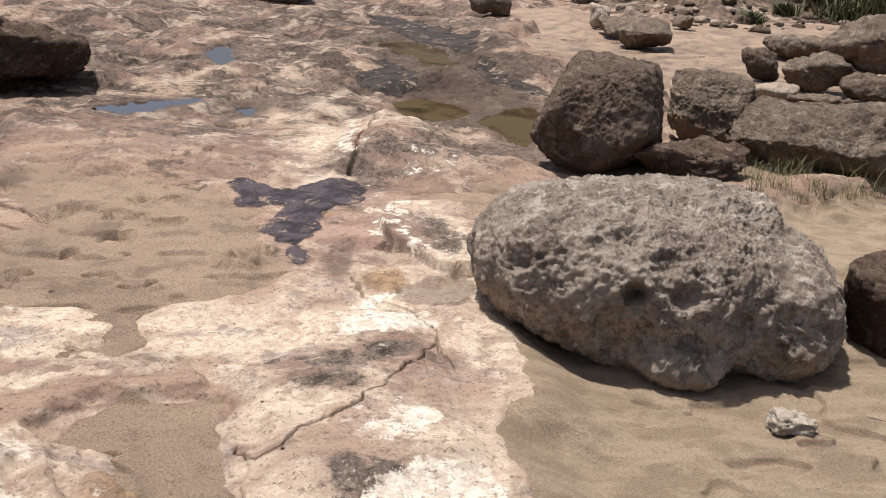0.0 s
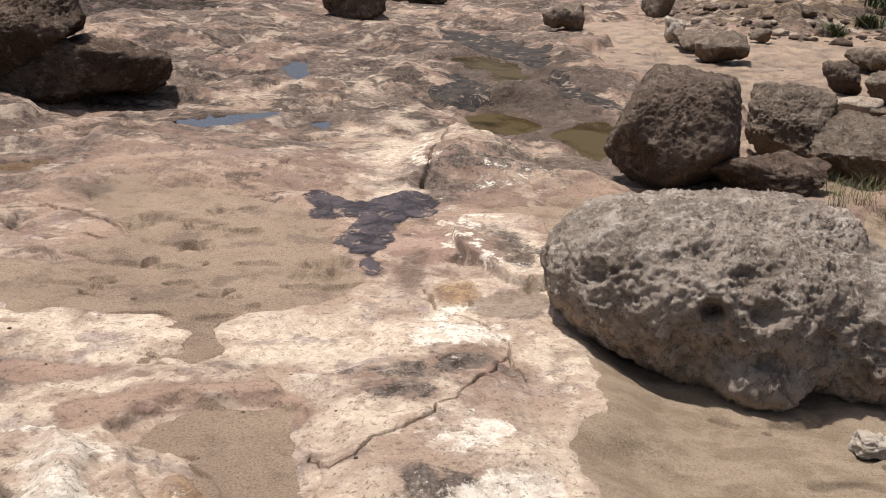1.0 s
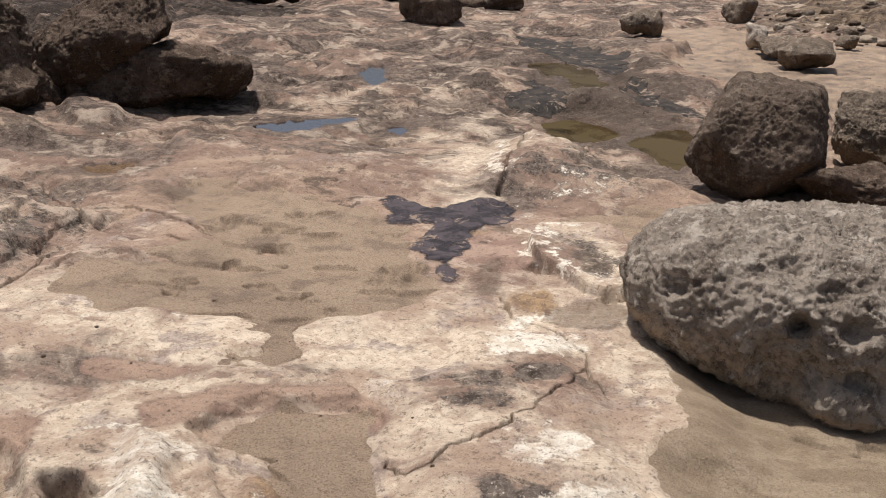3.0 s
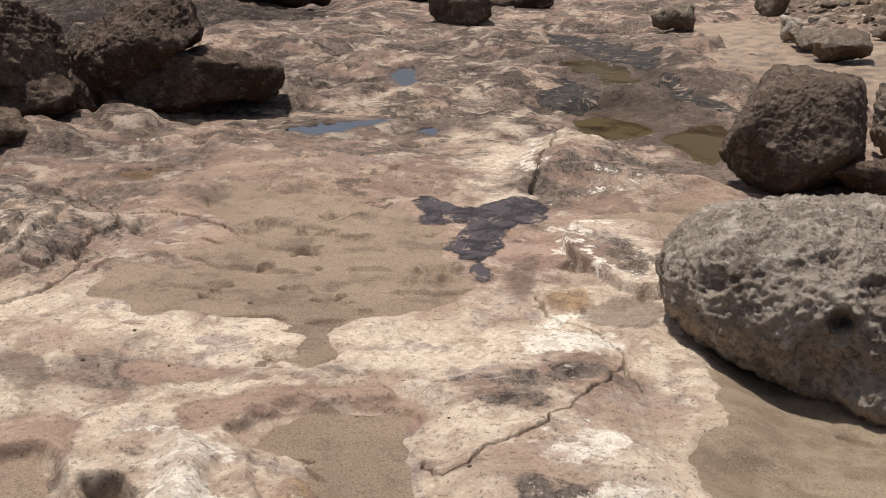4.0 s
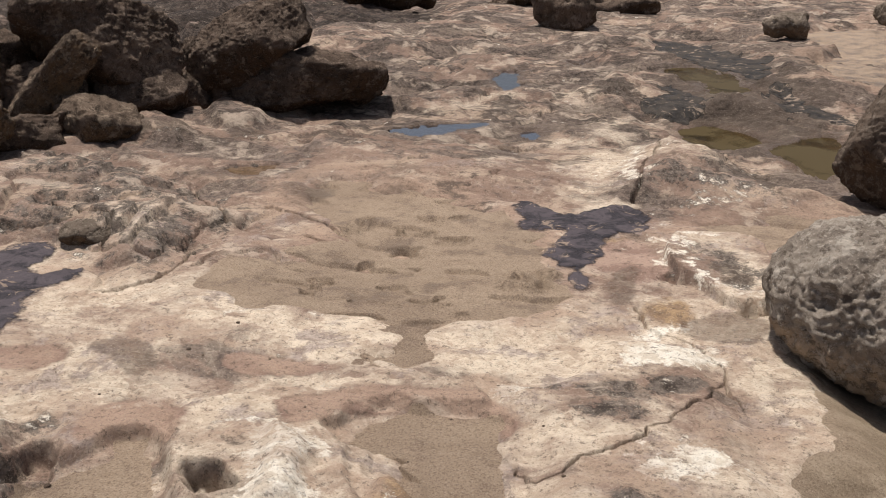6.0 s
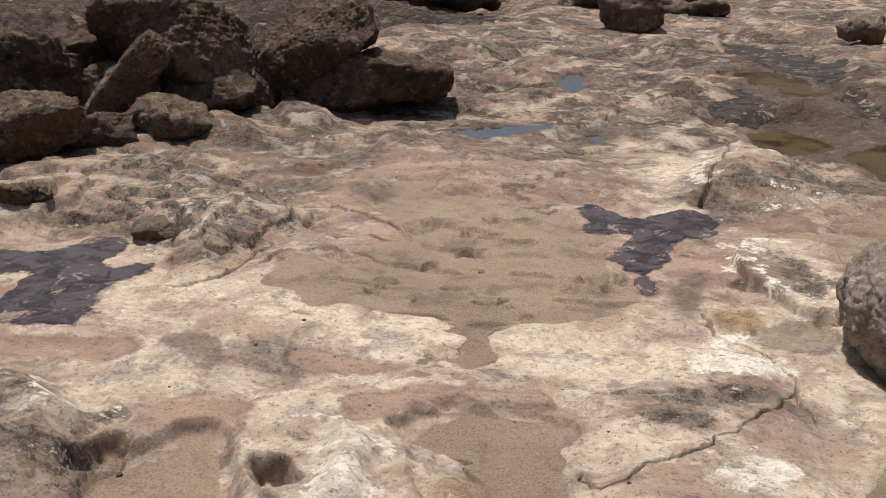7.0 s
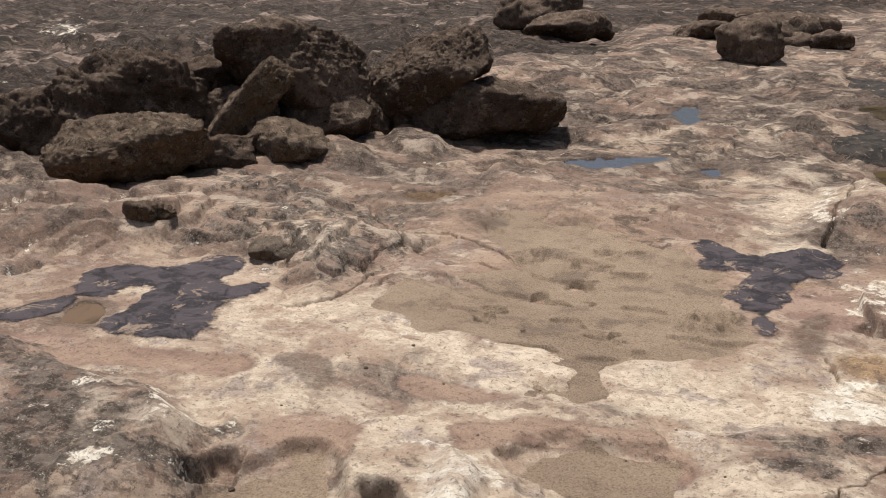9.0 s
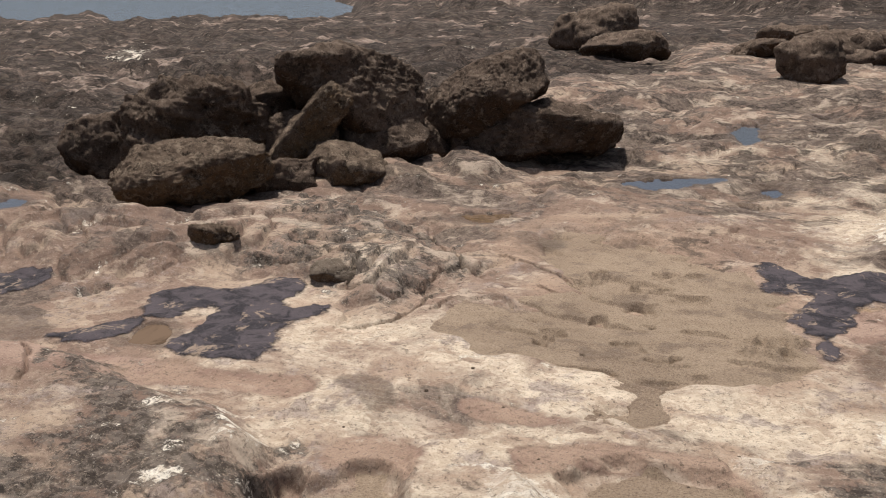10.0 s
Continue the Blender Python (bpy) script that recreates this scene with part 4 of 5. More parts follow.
    masks["dust"] = (1 - 0.75 * masks["pale"]) * (1 - 0.8 * masks["crust"]) * np.maximum(np.maximum(dust, 0.85 * worn), 0.4 * smooth01((-h - 0.1) * 1.5) * (1 - coast) * (1 - 0.5 * far))
    z = base + fine
    water = {}
    for name, pts in OUTLINES.items():
        if name.startswith("pool_"):
            d = inside(pts, x, y, 0.5, 0.05 if name != "pool_channel" else 0.12, 4.0)
            if (d > 0).any():
                wide = name in ("pool_channel", "pool_olive", "pool_wet")
                level = float(np.percentile((base + fine)[d > 0], 30))
                bed = level - 0.036 * smooth01((d + 0.02) / 0.08) + 0.008 + (0.03 if wide else 0.022) * rough2(x * 3.5, y * 4, 4, 103, 0.65)
                hold = smooth01((d + 0.22) / 0.14)
                z = np.where(d > -0.3, z + (np.where(d > 0, bed, np.maximum(np.minimum(z, level + 0.02 + 0.3 * -d), level + 0.006)) - z) * hold, z)
                sand = np.where(d > -0.05, -9.0, sand)
                masks["wet"] = np.maximum(masks["wet"], 0.8 * smooth01(1 + d / 0.16))
                water[name] = level
        if name.startswith("hole_"):
            big = name in ("hole_cave", "hole_near")
            d = inside(pts, x, y, 0.3, 0.035 if big else 0.025, 7.0)
            z = z - (0.10 if big else 0.05) * smooth01(0.5 + d / (0.04 if big else 0.03)) * (1 + 0.25 * rough2(x * 14, y * 14, 3, 119))
            sand = np.where(d > -0.02, -9.0, sand)
            # crust colour inside the holes stands in for the shade there
            masks["crust"] = np.maximum(masks["crust"], 0.4 * smooth01(1 + d / 0.04))
    for name, (width, depth, pts) in CRACKS.items():
        p = np.array(pts)
        box = (x > p[:, 0].min() - 0.2) & (x < p[:, 0].max() + 0.2) & (y > p[:, 1].min() - 0.2) & (y < p[:, 1].max() + 0.2)
        if box.any():
            u, v = x[box], y[box]
            d = line_distance(p, u + 0.02 * rough2(u * 9, v * 9, 4, 71, 0.6), v + 0.02 * rough2(u * 9, v * 9, 4, 73, 0.6), False)
            w = width * (1 + 0.6 * rough2(u * 5, v * 5, 2, 79))
            w = np.maximum(w, 0.0008 * np.hypot(u, v))
            z[box] -= depth * smooth01(1.4 - d / w)
            z[box] += (0.012 if name.startswith("shelf") else 0.0) * np.exp(-(((d - 2.2 * w) / (1.6 * w)) ** 2)) * (v > np.interp(u, *np.sort(p, 0).T))
    return {"z": z, "base": base, "sand": sand, "water": water, "masks": masks, "sea": sea}

# boulders: centre, half sizes (across, along the bearing, up), bearing
PLACES = {
    "R1": ((0.90, 3.61, 0.17), (0.761, 0.608, 0.343), -14.0),
    "R1b": ((1.92, 3.57, 0.09), (0.215, 0.194, 0.237), -28.2),
    "R2": ((0.98, 5.97, 0.31), (0.427, 0.342, 0.365), -9.4),
    "R3": ((1.89, 6.72, 0.21), (0.294, 0.265, 0.262), -15.7),
    "R4": ((1.57, 5.77, 0.07), (0.368, 0.221, 0.133), -15.2),
    "R5": ((2.49, 6.20, 0.17), (0.558, 0.391, 0.204), -21.9),
    "R6": ((3.56, 8.99, 0.15), (0.341, 0.273, 0.158), -21.6),
    "R7": ((3.14, 9.45, 0.15), (0.184, 0.147, 0.154), -18.4),
    "R8": ((4.75, 10.60, 0.24), (0.516, 0.413, 0.300), -24.1),
    "R9": ((2.86, 5.85, 0.07), (0.229, 0.183, 0.167), -26.0),
    "R10": ((3.85, 8.34, 0.13), (0.301, 0.240, 0.118), -24.8),
    "R11": ((2.96, 8.50, 0.05), (0.226, 0.136, 0.083), -19.2),
    "R12": ((3.35, 8.32, 0.04), (0.262, 0.183, 0.042), -22.0),
    "R13": ((4.08, 11.06, 0.10), (0.405, 0.324, 0.130), -20.3),
    "B1": ((2.35, 11.52, 0.14), (0.330, 0.264, 0.167), -11.5),
    "B2": ((2.26, 12.53, 0.11), (0.338, 0.270, 0.118), -10.2),
    "B3": ((2.04, 13.27, 0.15), (0.154, 0.123, 0.170), -8.7),
    "B4": ((0.54, 14.14, 0.16), (0.297, 0.237, 0.206), -2.2),
    "B5": ((2.15, 16.11, 0.19), (0.280, 0.224, 0.240), -7.6),
    "B6": ((3.27, 13.47, 0.08), (0.147, 0.117, 0.094), -13.6),
    "W": ((1.26, 2.86, -0.09), (0.073, 0.051, 0.039), -23.7),
    "L1": ((-5.43, 4.93, 0.22), (0.600, 0.390, 0.267), 46.7),
    "L3": ((-4.70, 5.87, 0.15), (0.357, 0.286, 0.214), 37.5),
    "L4": ((-5.10, 6.59, 0.70), (0.627, 0.420, 0.364), 36.6),
    "L5": ((-4.80, 6.58, 0.25), (0.425, 0.297, 0.269), 35.0),
    "L6": ((-4.32, 7.58, 0.56), (0.590, 0.370, 0.375), 28.6),
    "L7": ((-3.90, 7.84, 0.17), (0.808, 0.404, 0.306), 25.4),
    "L8": ((-7.02, 5.32, 0.25), (0.302, 0.242, 0.310), 52.0),
    "L9": ((-5.93, 5.56, 0.41), (0.607, 0.304, 0.452), 45.8),
    "F1": ((-7.89, 19.81, 0.44), (0.799, 0.559, 0.498), 21.3),
    "F2": ((-8.93, 20.34, 0.37), (0.597, 0.418, 0.411), 23.3),
    "F3": ((-6.87, 18.14, 0.20), (0.894, 0.447, 0.271), 20.3),
    "F4": ((-8.32, 20.42, 0.23), (0.384, 0.230, 0.294), 21.7),
    "G1": ((-2.75, 15.12, 0.28), (0.477, 0.382, 0.348), 9.7),
    "G2": ((-4.11, 17.88, 0.17), (0.601, 0.360, 0.237), 12.4),
    "G3": ((-2.75, 17.27, 0.22), (0.713, 0.428, 0.331), 8.5),
    "G4": ((-4.34, 21.91, 0.21), (0.760, 0.456, 0.241), 10.8),
    "G5": ((-2.12, 19.08, 0.19), (0.255, 0.204, 0.260), 5.8),
    "G6": ((-2.15, 17.17, 0.11), (0.646, 0.323, 0.178), 6.6),
    "L17": ((-4.98, 5.48, 0.10), (0.26, 0.20, 0.20), 42.0),
    "L13": ((-4.91, 7.08, 0.19), (0.394, 0.197, 0.194), 33.7),
    "L14": ((-4.84, 8.01, 0.21), (0.370, 0.185, 0.222), 30.1),
    "L15": ((-5.25, 6.03, 0.28), (0.308, 0.154, 0.303), 40.0),
    "L16": ((-5.92, 6.19, 0.36), (0.346, 0.207, 0.369), 42.8),
    "K1": ((-3.31, 3.92, 0.09), (0.145, 0.100, 0.060), 38.5),
    "K3": ((-4.22, 3.92, 0.06), (0.150, 0.110, 0.080), 42.0),
    "K2": ((-3.50, 4.02, 0.09), (0.043, 0.039, 0.025), 39.7),
}
# small things: place and size
GRASS = [(2.12, 6.09, 0.173), (1.93, 5.69, 0.147), (2.01, 5.56, 0.145), (2.19, 5.67, 0.149), (2.28, 5.53, 0.110), (2.57, 5.91, 0.197), (2.74, 6.05, 0.227), (2.73, 5.80, 0.220), (2.80, 5.75, 0.235), (2.17, 5.39, 0.085), (2.51, 5.55, 0.112), (2.93, 5.78, 0.238), (2.05, 5.45, 0.093), (1.85, 5.38, 0.083), (2.34, 5.49, 0.088), (2.68, 5.63, 0.137)]
SHRUBS = [(5.94, 16.13, 0.462), (4.56, 14.48, 0.204), (5.25, 15.15, 0.216), (6.23, 15.16, 0.601), (6.68, 14.99, 0.803), (7.54, 15.63, 0.955)]
PEBBLES = [(-2.00, 1.99, 0.016), (-1.99, 3.17, 0.011), (-2.04, 2.87, 0.013), (-1.38, 2.54, 0.007), (-0.91, 2.72, 0.007), (-1.17, 2.65, 0.005), (-0.96, 2.41, 0.006), (-0.81, 2.99, 0.008), (-2.16, 2.47, 0.008), (-1.70, 2.90, 0.008), (-1.36, 3.06, 0.008), (-1.96, 2.84, 0.008), (-0.58, 2.69, 0.007), (-2.41, 2.55, 0.006), (-1.19, 3.23, 0.006), (-0.46, 2.40, 0.009)]
CHIPS = [(1.28, 2.94, 0.010), (0.48, 2.72, 0.007), (0.79, 2.71, 0.007), (1.07, 3.05, 0.008), (1.23, 2.51, 0.007), (1.05, 2.63, 0.007), (0.94, 2.85, 0.006), (1.51, 2.79, 0.010), (0.60, 2.50, 0.008), (1.36, 3.27, 0.009), (1.47, 3.27, 0.011), (0.35, 2.54, 0.006)]
TWIGS = [[(1.571, 2.942), (1.637, 2.933)], [(1.030, 3.038), (1.099, 3.056)]]


# ---------------------------------------------------------------- ground, sand, algae, water
def sheet_mesh(name, verts, quads, mat, masks=()):
    me = bpy.data.meshes.new(name)
    me.vertices.add(len(verts))
    me.vertices.foreach_set("co", np.asarray(verts, np.float32).ravel())
    me.loops.add(quads.size)
    me.loops.foreach_set("vertex_index", quads.astype(np.int32).ravel())
    me.polygons.add(len(quads))
    me.polygons.foreach_set("loop_start", np.arange(0, quads.size, quads.shape[1], dtype=np.int32))
    me.update(calc_edges=True)
    me.shade_smooth()
    for key, values in dict(masks).items():
        me.attributes.new(key, "FLOAT", "POINT").data.foreach_set("value", np.asarray(values, np.float32))
    me.materials.append(mat)
    return new(name, me)


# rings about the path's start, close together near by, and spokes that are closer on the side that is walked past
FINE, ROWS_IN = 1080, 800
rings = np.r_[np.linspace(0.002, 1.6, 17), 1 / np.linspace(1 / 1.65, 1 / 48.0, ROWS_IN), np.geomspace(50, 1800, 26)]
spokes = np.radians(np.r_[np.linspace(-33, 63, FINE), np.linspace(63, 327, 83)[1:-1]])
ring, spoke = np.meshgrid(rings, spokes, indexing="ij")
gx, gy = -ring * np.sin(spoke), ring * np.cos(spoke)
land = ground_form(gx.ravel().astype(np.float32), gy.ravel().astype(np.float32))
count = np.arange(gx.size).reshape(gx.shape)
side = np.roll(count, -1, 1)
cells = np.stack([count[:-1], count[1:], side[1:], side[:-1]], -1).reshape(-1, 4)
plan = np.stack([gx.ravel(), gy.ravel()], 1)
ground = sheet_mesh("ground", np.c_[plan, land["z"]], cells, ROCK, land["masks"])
tagged(ground, "uneven layered pinkish limestone shore with cracks and stains", "rock ground", kind="structure")


def sheet(name, heights, keep, mat, label, category, kind="structure", masks=()):
    """A thin layer that lies on the ground where keep is set."""
    faces = cells[keep[cells].all(1)]
    used, back = np.unique(faces, return_inverse=True)
    ob = sheet_mesh(name, np.c_[plan[used], heights[used]], back.reshape(-1, 4), mat, {k: v[used] for k, v in dict(masks).items()})
    return tagged(ob, label, category, kind=kind)


sheet("sand", land["sand"], land["sand"] > -1.5, SAND, "coarse tan sand lying in the hollows of the rock", "sand", "stuff", {"wet": land["masks"]["wet"], "beach": land["masks"]["beach"]})

ALGAE_NAMES = [k for k in OUTLINES if k.startswith("algae_")]
for key in ALGAE_NAMES:
    away = key in ("algae_channel", "algae_strand", "algae_bank")
    d = inside(OUTLINES[key], plan[:, 0], plan[:, 1], 0.5, 0.10 if away else 0.03)
    d = d + (0.0 if away else 0.02) + (0.08 if away else 0.02) * rough2(plan[:, 0] * (3 if away else 7), plan[:, 1] * (3 if away else 7), 5, 83, 0.68)
    top = np.maximum(land["z"], np.where(land["sand"] > -1, land["sand"], -9)) + 0.005 * np.clip((d + 0.005) / 0.03, -1, 1) + 0.003 * rough2(plan[:, 0] * 18, plan[:, 1] * 18, 3, 89)
    sheet("algae_mat", top, d > (-0.12 if away else -0.03), SLUDGE if away else ALGAE, "brown-black algae sludge along the wet channel" if away else "blackish dried algae film stuck on the rock", "algae", "stuff", {"rim": smooth01((d + 0.12) / 0.22) if away else smooth01((d + 0.03) / 0.09)})

for key, level in land["water"].items():
    d = inside(OUTLINES[key], plan[:, 0], plan[:, 1], 0.4, 0.05)
    brown = key in ("pool_channel", "pool_olive", "pool_wet", "pool_brown", "pool_back", "pool_edge", "pool_rust")
    sheet("puddle", np.full(gx.size, level), d > -0.04, (RUSTY if key in ("pool_brown", "pool_back", "pool_rust") else MURKY) if brown else PUDDLE, "shallow brown puddle in a rock hollow" if brown else "shallow still puddle mirroring the sky", "puddle", "structure")

sea_rings = np.geomspace(14, 2500, 60)
sea_spokes = np.radians(np.linspace(20, 150, 90))
sr, ss = np.meshgrid(sea_rings, sea_spokes, indexing="ij")
sn = np.arange(sr.size).reshape(sr.shape)
sea_cells = np.stack([sn[:-1, :-1], sn[1:, :-1], sn[1:, 1:], sn[:-1, 1:]], -1).reshape(-1, 4)
sea = sheet_mesh("water", np.c_[(-sr * np.sin(ss)).ravel(), (sr * np.cos(ss)).ravel(), np.full(sr.size, SEA_LEVEL)], sea_cells, SEA)
tagged(sea, "calm grey-blue sea beyond the rocky shore", "sea", kind="structure")


# ---------------------------------------------------------------- boulders
def grain3(p, seed=0):
    i = np.floor(p)
    f = smooth01(p - i)
    out = 0.0
    s = np.full(len(p), float(seed))
    for a in (0, 1):
        for b in (0, 1):
            for c in (0, 1):
                w = (f[:, 0] if a else 1 - f[:, 0]) * (f[:, 1] if b else 1 - f[:, 1]) * (f[:, 2] if c else 1 - f[:, 2])
                out = out + w * scatter(i[:, 0] + a, i[:, 1] + b, i[:, 2] + c, s)
    return 2 * out - 1


def rough3(p, octaves=4, seed=0, gain=0.5):
    out, size = 0.0, 1.0
    for k in range(octaves):
        out = out + size * grain3(p * 2.03**k + 5.7 * k, seed + k)
        size *= gain
    return out


def cell3(p, seed=0):
    """Distance to the nearest of scattered points."""
    i = np.floor(p)
    best = np.full(len(p), 9.0)
    for a in (-1, 0, 1):
        for b in (-1, 0, 1):
            for c in (-1, 0, 1):
                j = i + (a, b, c)
                q = np.stack([scatter(j[:, 0], j[:, 1], j[:, 2], np.full(len(p), float(seed + n))) for n in range(3)], 1)
                best = np.minimum(best, np.linalg.norm(j + q - p, axis=1))
    return best


BALLS = {}


def ball(detail):
    if detail not in BALLS:
        bm = bmesh.new()
        bmesh.ops.create_icosphere(bm, subdivisions=detail, radius=1.0)
        BALLS[detail] = (np.array([v.co[:] for v in bm.verts]), np.array([[v.index for v in f.verts] for f in bm.faces]))
        bm.free()
    return BALLS[detail]


def outward(p, tris):
    """Unit normals at the corners of a closed mesh."""
    f = np.cross(p[tris[:, 1]] - p[tris[:, 0]], p[tris[:, 2]] - p[tris[:, 0]])
    n = np.stack([sum(np.bincount(tris[:, k], f[:, c], len(p)) for k in range(3)) for c in range(3)], 1)
    return n / (np.linalg.norm(n, axis=1)[:, None] + 1e-12)


def lobed(dirs, lobes, melt):
    """A body grown together from rounded lobes (centre, radii), as seen from its middle."""
    far = np.full(len(dirs), 1.6)
    for step in (0.04, 0.008, 0.0016):
        going = np.ones(len(dirs), bool)
        for _ in range(40 if step == 0.04 else 6):
            q = dirs[going] * far[going][:, None]
            total = 0.0
            for cx, cy, cz, rx, ry, rz in lobes:
                total = total + np.exp(-melt * ((np.abs((q - (cx, cy, cz)) / (rx, ry, rz)) ** 2.2).sum(1) ** (1 / 2.2) - 1))
            out = total < 1
            idx = np.flatnonzero(going)
            far[idx[out]] -= step
            going[idx[~out]] = False
            if not going.any():
                break
        if step > 0.002:
            far += step
    return dirs * far[:, None]


def boulder(name, label, centre, half, bearing, seed, detail=5, mat=None, cuts=(), lean=0.0, pits=0.5, lumps=0.10, sides=13, hollows=(), soft=14.0, lobes=(), rugged=0.018, group="", category="boulder", kind=""):
    """A weathered block: a many-sided stone, or lobes grown together, with lumps, ridges, pits and hollows."""
    dirs, tris = ball(detail)
    rng = np.random.RandomState(seed)
    size = np.array(half)
    scale = float(np.mean(size))
    if lobes:
        p = lobed(dirs, lobes, 7.0)
    else:
        normals = rng.normal(size=(sides, 3))
        normals /= np.linalg.norm(normals, axis=1)[:, None]
        planes = [(*n, rng.uniform(0.70, 0.98)) for n in normals] + [(1, 0, 0, 1), (-1, 0, 0, 1), (0, 1, 0, 1), (0, -1, 0, 1), (0, 0, 1, 1), (0, 0, -1, 1)] + list(cuts)
        total = 0.0
        for a, b, c, d in planes:
            n = np.array((a, b, c), float) / math.sqrt(a * a + b * b + c * c)
            total = total + (np.maximum(dirs @ n, 1e-4) / d) ** soft
        p = dirs * (total ** (-1 / soft))[:, None]
        p = np.where(p > 0, p / p.max(0), -p / p.min(0)) * size
    q = p / scale + seed * 3.7
    away = outward(p, tris)
    ridge = 1 - np.abs(rough3(q * 1.5, 4, seed + 5, 0.5))
    push = lumps * (0.9 * rough3(q * 1.2, 3, seed, 0.5) + 0.4 * (ridge - 0.55) + 0.30 * rough3(q * 4.5, 3, seed + 9, 0.6))
    chips = rough3(q * 2.6, 3, seed + 13, 0.55)
    push = push + 0.5 * lumps * (terrace(chips, 0.6, 0.3) - chips)
    push = push + rugged * rough3(q * 15, 4, seed + 15, 0.85) - 0.016 * smooth01(1 - np.abs(rough3(q * 9, 3, seed + 25, 0.65)) / 0.16)
    d = cell3(q * 3.6, seed + 2)
    d2 = cell3(q * 9.0, seed + 3)
    where = smooth01(0.5 + 1.6 * rough3(q * 0.9, 2, seed + 4))
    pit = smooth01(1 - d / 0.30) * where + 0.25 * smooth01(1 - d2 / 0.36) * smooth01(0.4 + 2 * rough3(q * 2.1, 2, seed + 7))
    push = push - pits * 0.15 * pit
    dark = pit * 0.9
    # down-facing sides, for the tan tone with its painted light and shade
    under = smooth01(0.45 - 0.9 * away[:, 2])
    for hu, hv, wide, deep in hollows:
        k = np.hypot(p[:, 0] - hu, 0.92 * p[:, 2] + 0.39 * p[:, 1] - hv) * (1 + 0.35 * rough3(q * 4, 3, seed + 6, 0.6)) / wide
        push = push - deep / scale * smooth01((1.15 - k) * 1.6) * (away[:, 1] < 0.3)
    p = p + away * (push * scale)[:, None]
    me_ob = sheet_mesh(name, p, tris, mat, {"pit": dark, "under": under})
    me_ob.matrix_world = pose(*centre, 0, 0, bearing) @ pose(0, 0, 0, 0, lean, 0)
    return tagged(me_ob, label, category, group, kind)


def placed(key, name, label, seed, **more):
    centre, half, bearing = PLACES[key]
    if more.pop("resting", False):
        under = ground_form(np.array([centre[0]] * 2), np.array([centre[1]] * 2))
        centre = (centre[0], centre[1], float(under["z"][0]) + 0.45 * half[2])
    return boulder(name, label, centre, half, bearing, seed, **more)


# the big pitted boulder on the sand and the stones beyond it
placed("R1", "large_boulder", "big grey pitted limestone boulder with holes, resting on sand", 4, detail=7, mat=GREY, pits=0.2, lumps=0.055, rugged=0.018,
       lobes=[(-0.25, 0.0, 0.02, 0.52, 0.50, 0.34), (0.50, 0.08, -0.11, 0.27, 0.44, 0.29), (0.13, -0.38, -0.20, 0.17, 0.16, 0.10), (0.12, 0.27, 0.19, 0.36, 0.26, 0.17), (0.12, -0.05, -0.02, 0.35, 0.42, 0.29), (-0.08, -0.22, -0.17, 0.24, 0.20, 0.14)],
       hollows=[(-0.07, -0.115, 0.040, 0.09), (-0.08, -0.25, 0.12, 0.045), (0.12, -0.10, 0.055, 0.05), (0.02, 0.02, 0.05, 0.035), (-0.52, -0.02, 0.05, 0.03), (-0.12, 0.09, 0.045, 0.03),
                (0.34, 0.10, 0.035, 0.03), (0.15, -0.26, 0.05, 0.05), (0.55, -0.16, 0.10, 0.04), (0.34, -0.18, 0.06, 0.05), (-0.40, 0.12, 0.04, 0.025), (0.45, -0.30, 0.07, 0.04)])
placed("R1b", "boulder", "grey brown boulder with a shaded hollow side on sand", 11, detail=5, mat=BROWN)
placed("R2", "upright_boulder", "dark upright limestone boulder with flat faces", 21, detail=6, mat=GREY_DARK, pits=0.2, lumps=0.06, soft=18, sides=3,
       cuts=[(-0.85, 0.0, 0.42, 0.74), (0.95, -0.2, 0.25, 0.88), (0.0, -0.85, 0.5, 0.80), (-0.5, -0.6, -0.35, 0.92), (0.6, -0.4, -0.6, 0.92), (0.1, 0.0, 1.0, 0.86)])
placed("R3", "boulder", "dark lumpy limestone boulder wedged among others", 31, detail=6, mat=MID, pits=0.6, lumps=0.15, soft=12, sides=7, cuts=[(0.1, -0.7, 0.7, 0.74), (-0.5, -0.8, -0.5, 0.8)])
placed("R4", "low_boulder", "low brown boulder half sunk in sand", 41, detail=5, mat=BROWN, lumps=0.2, soft=8)
placed("R5", "wide_boulder", "wide grey boulder with a rough pitted top", 51, detail=6, mat=MID, pits=0.6, lumps=0.15, soft=11, sides=7,
       cuts=[(0, -0.6, 0.8, 0.70), (-0.6, -0.4, 0.7, 0.72), (0.6, -0.5, 0.6, 0.75), (0, -0.8, -0.6, 0.9)])
for n, key in enumerate(("R6", "R7", "R8", "R9", "R10", "R12", "R13")):
    placed(key, "boulder", "grey pitted limestone boulder on the sandy slope", 61 + n, detail=5, mat=(MID, GREY_DARK, MID)[n % 3], lumps=0.2, pits=0.7, soft=9, group="boulders on the slope")
placed("R11", "flat_stone", "pale flat stone lying on sand", 71, detail=4, mat=PALE, pits=0.2, category="stone")
for n, key in enumerate(("B1", "B2", "B3", "B4", "B5", "B6")):
    placed(key, "small_boulder", "small brown pitted boulder on open sand", 81 + n, detail=4, mat=MID if n != 2 else GREY, lumps=0.2, soft=9, group="small boulders on the sand")
placed("W", "white_stone", "small angular white stone on the sand", 95, detail=5, mat=WHITE, pits=0.2, lumps=0.30, soft=16, sides=5, category="stone")

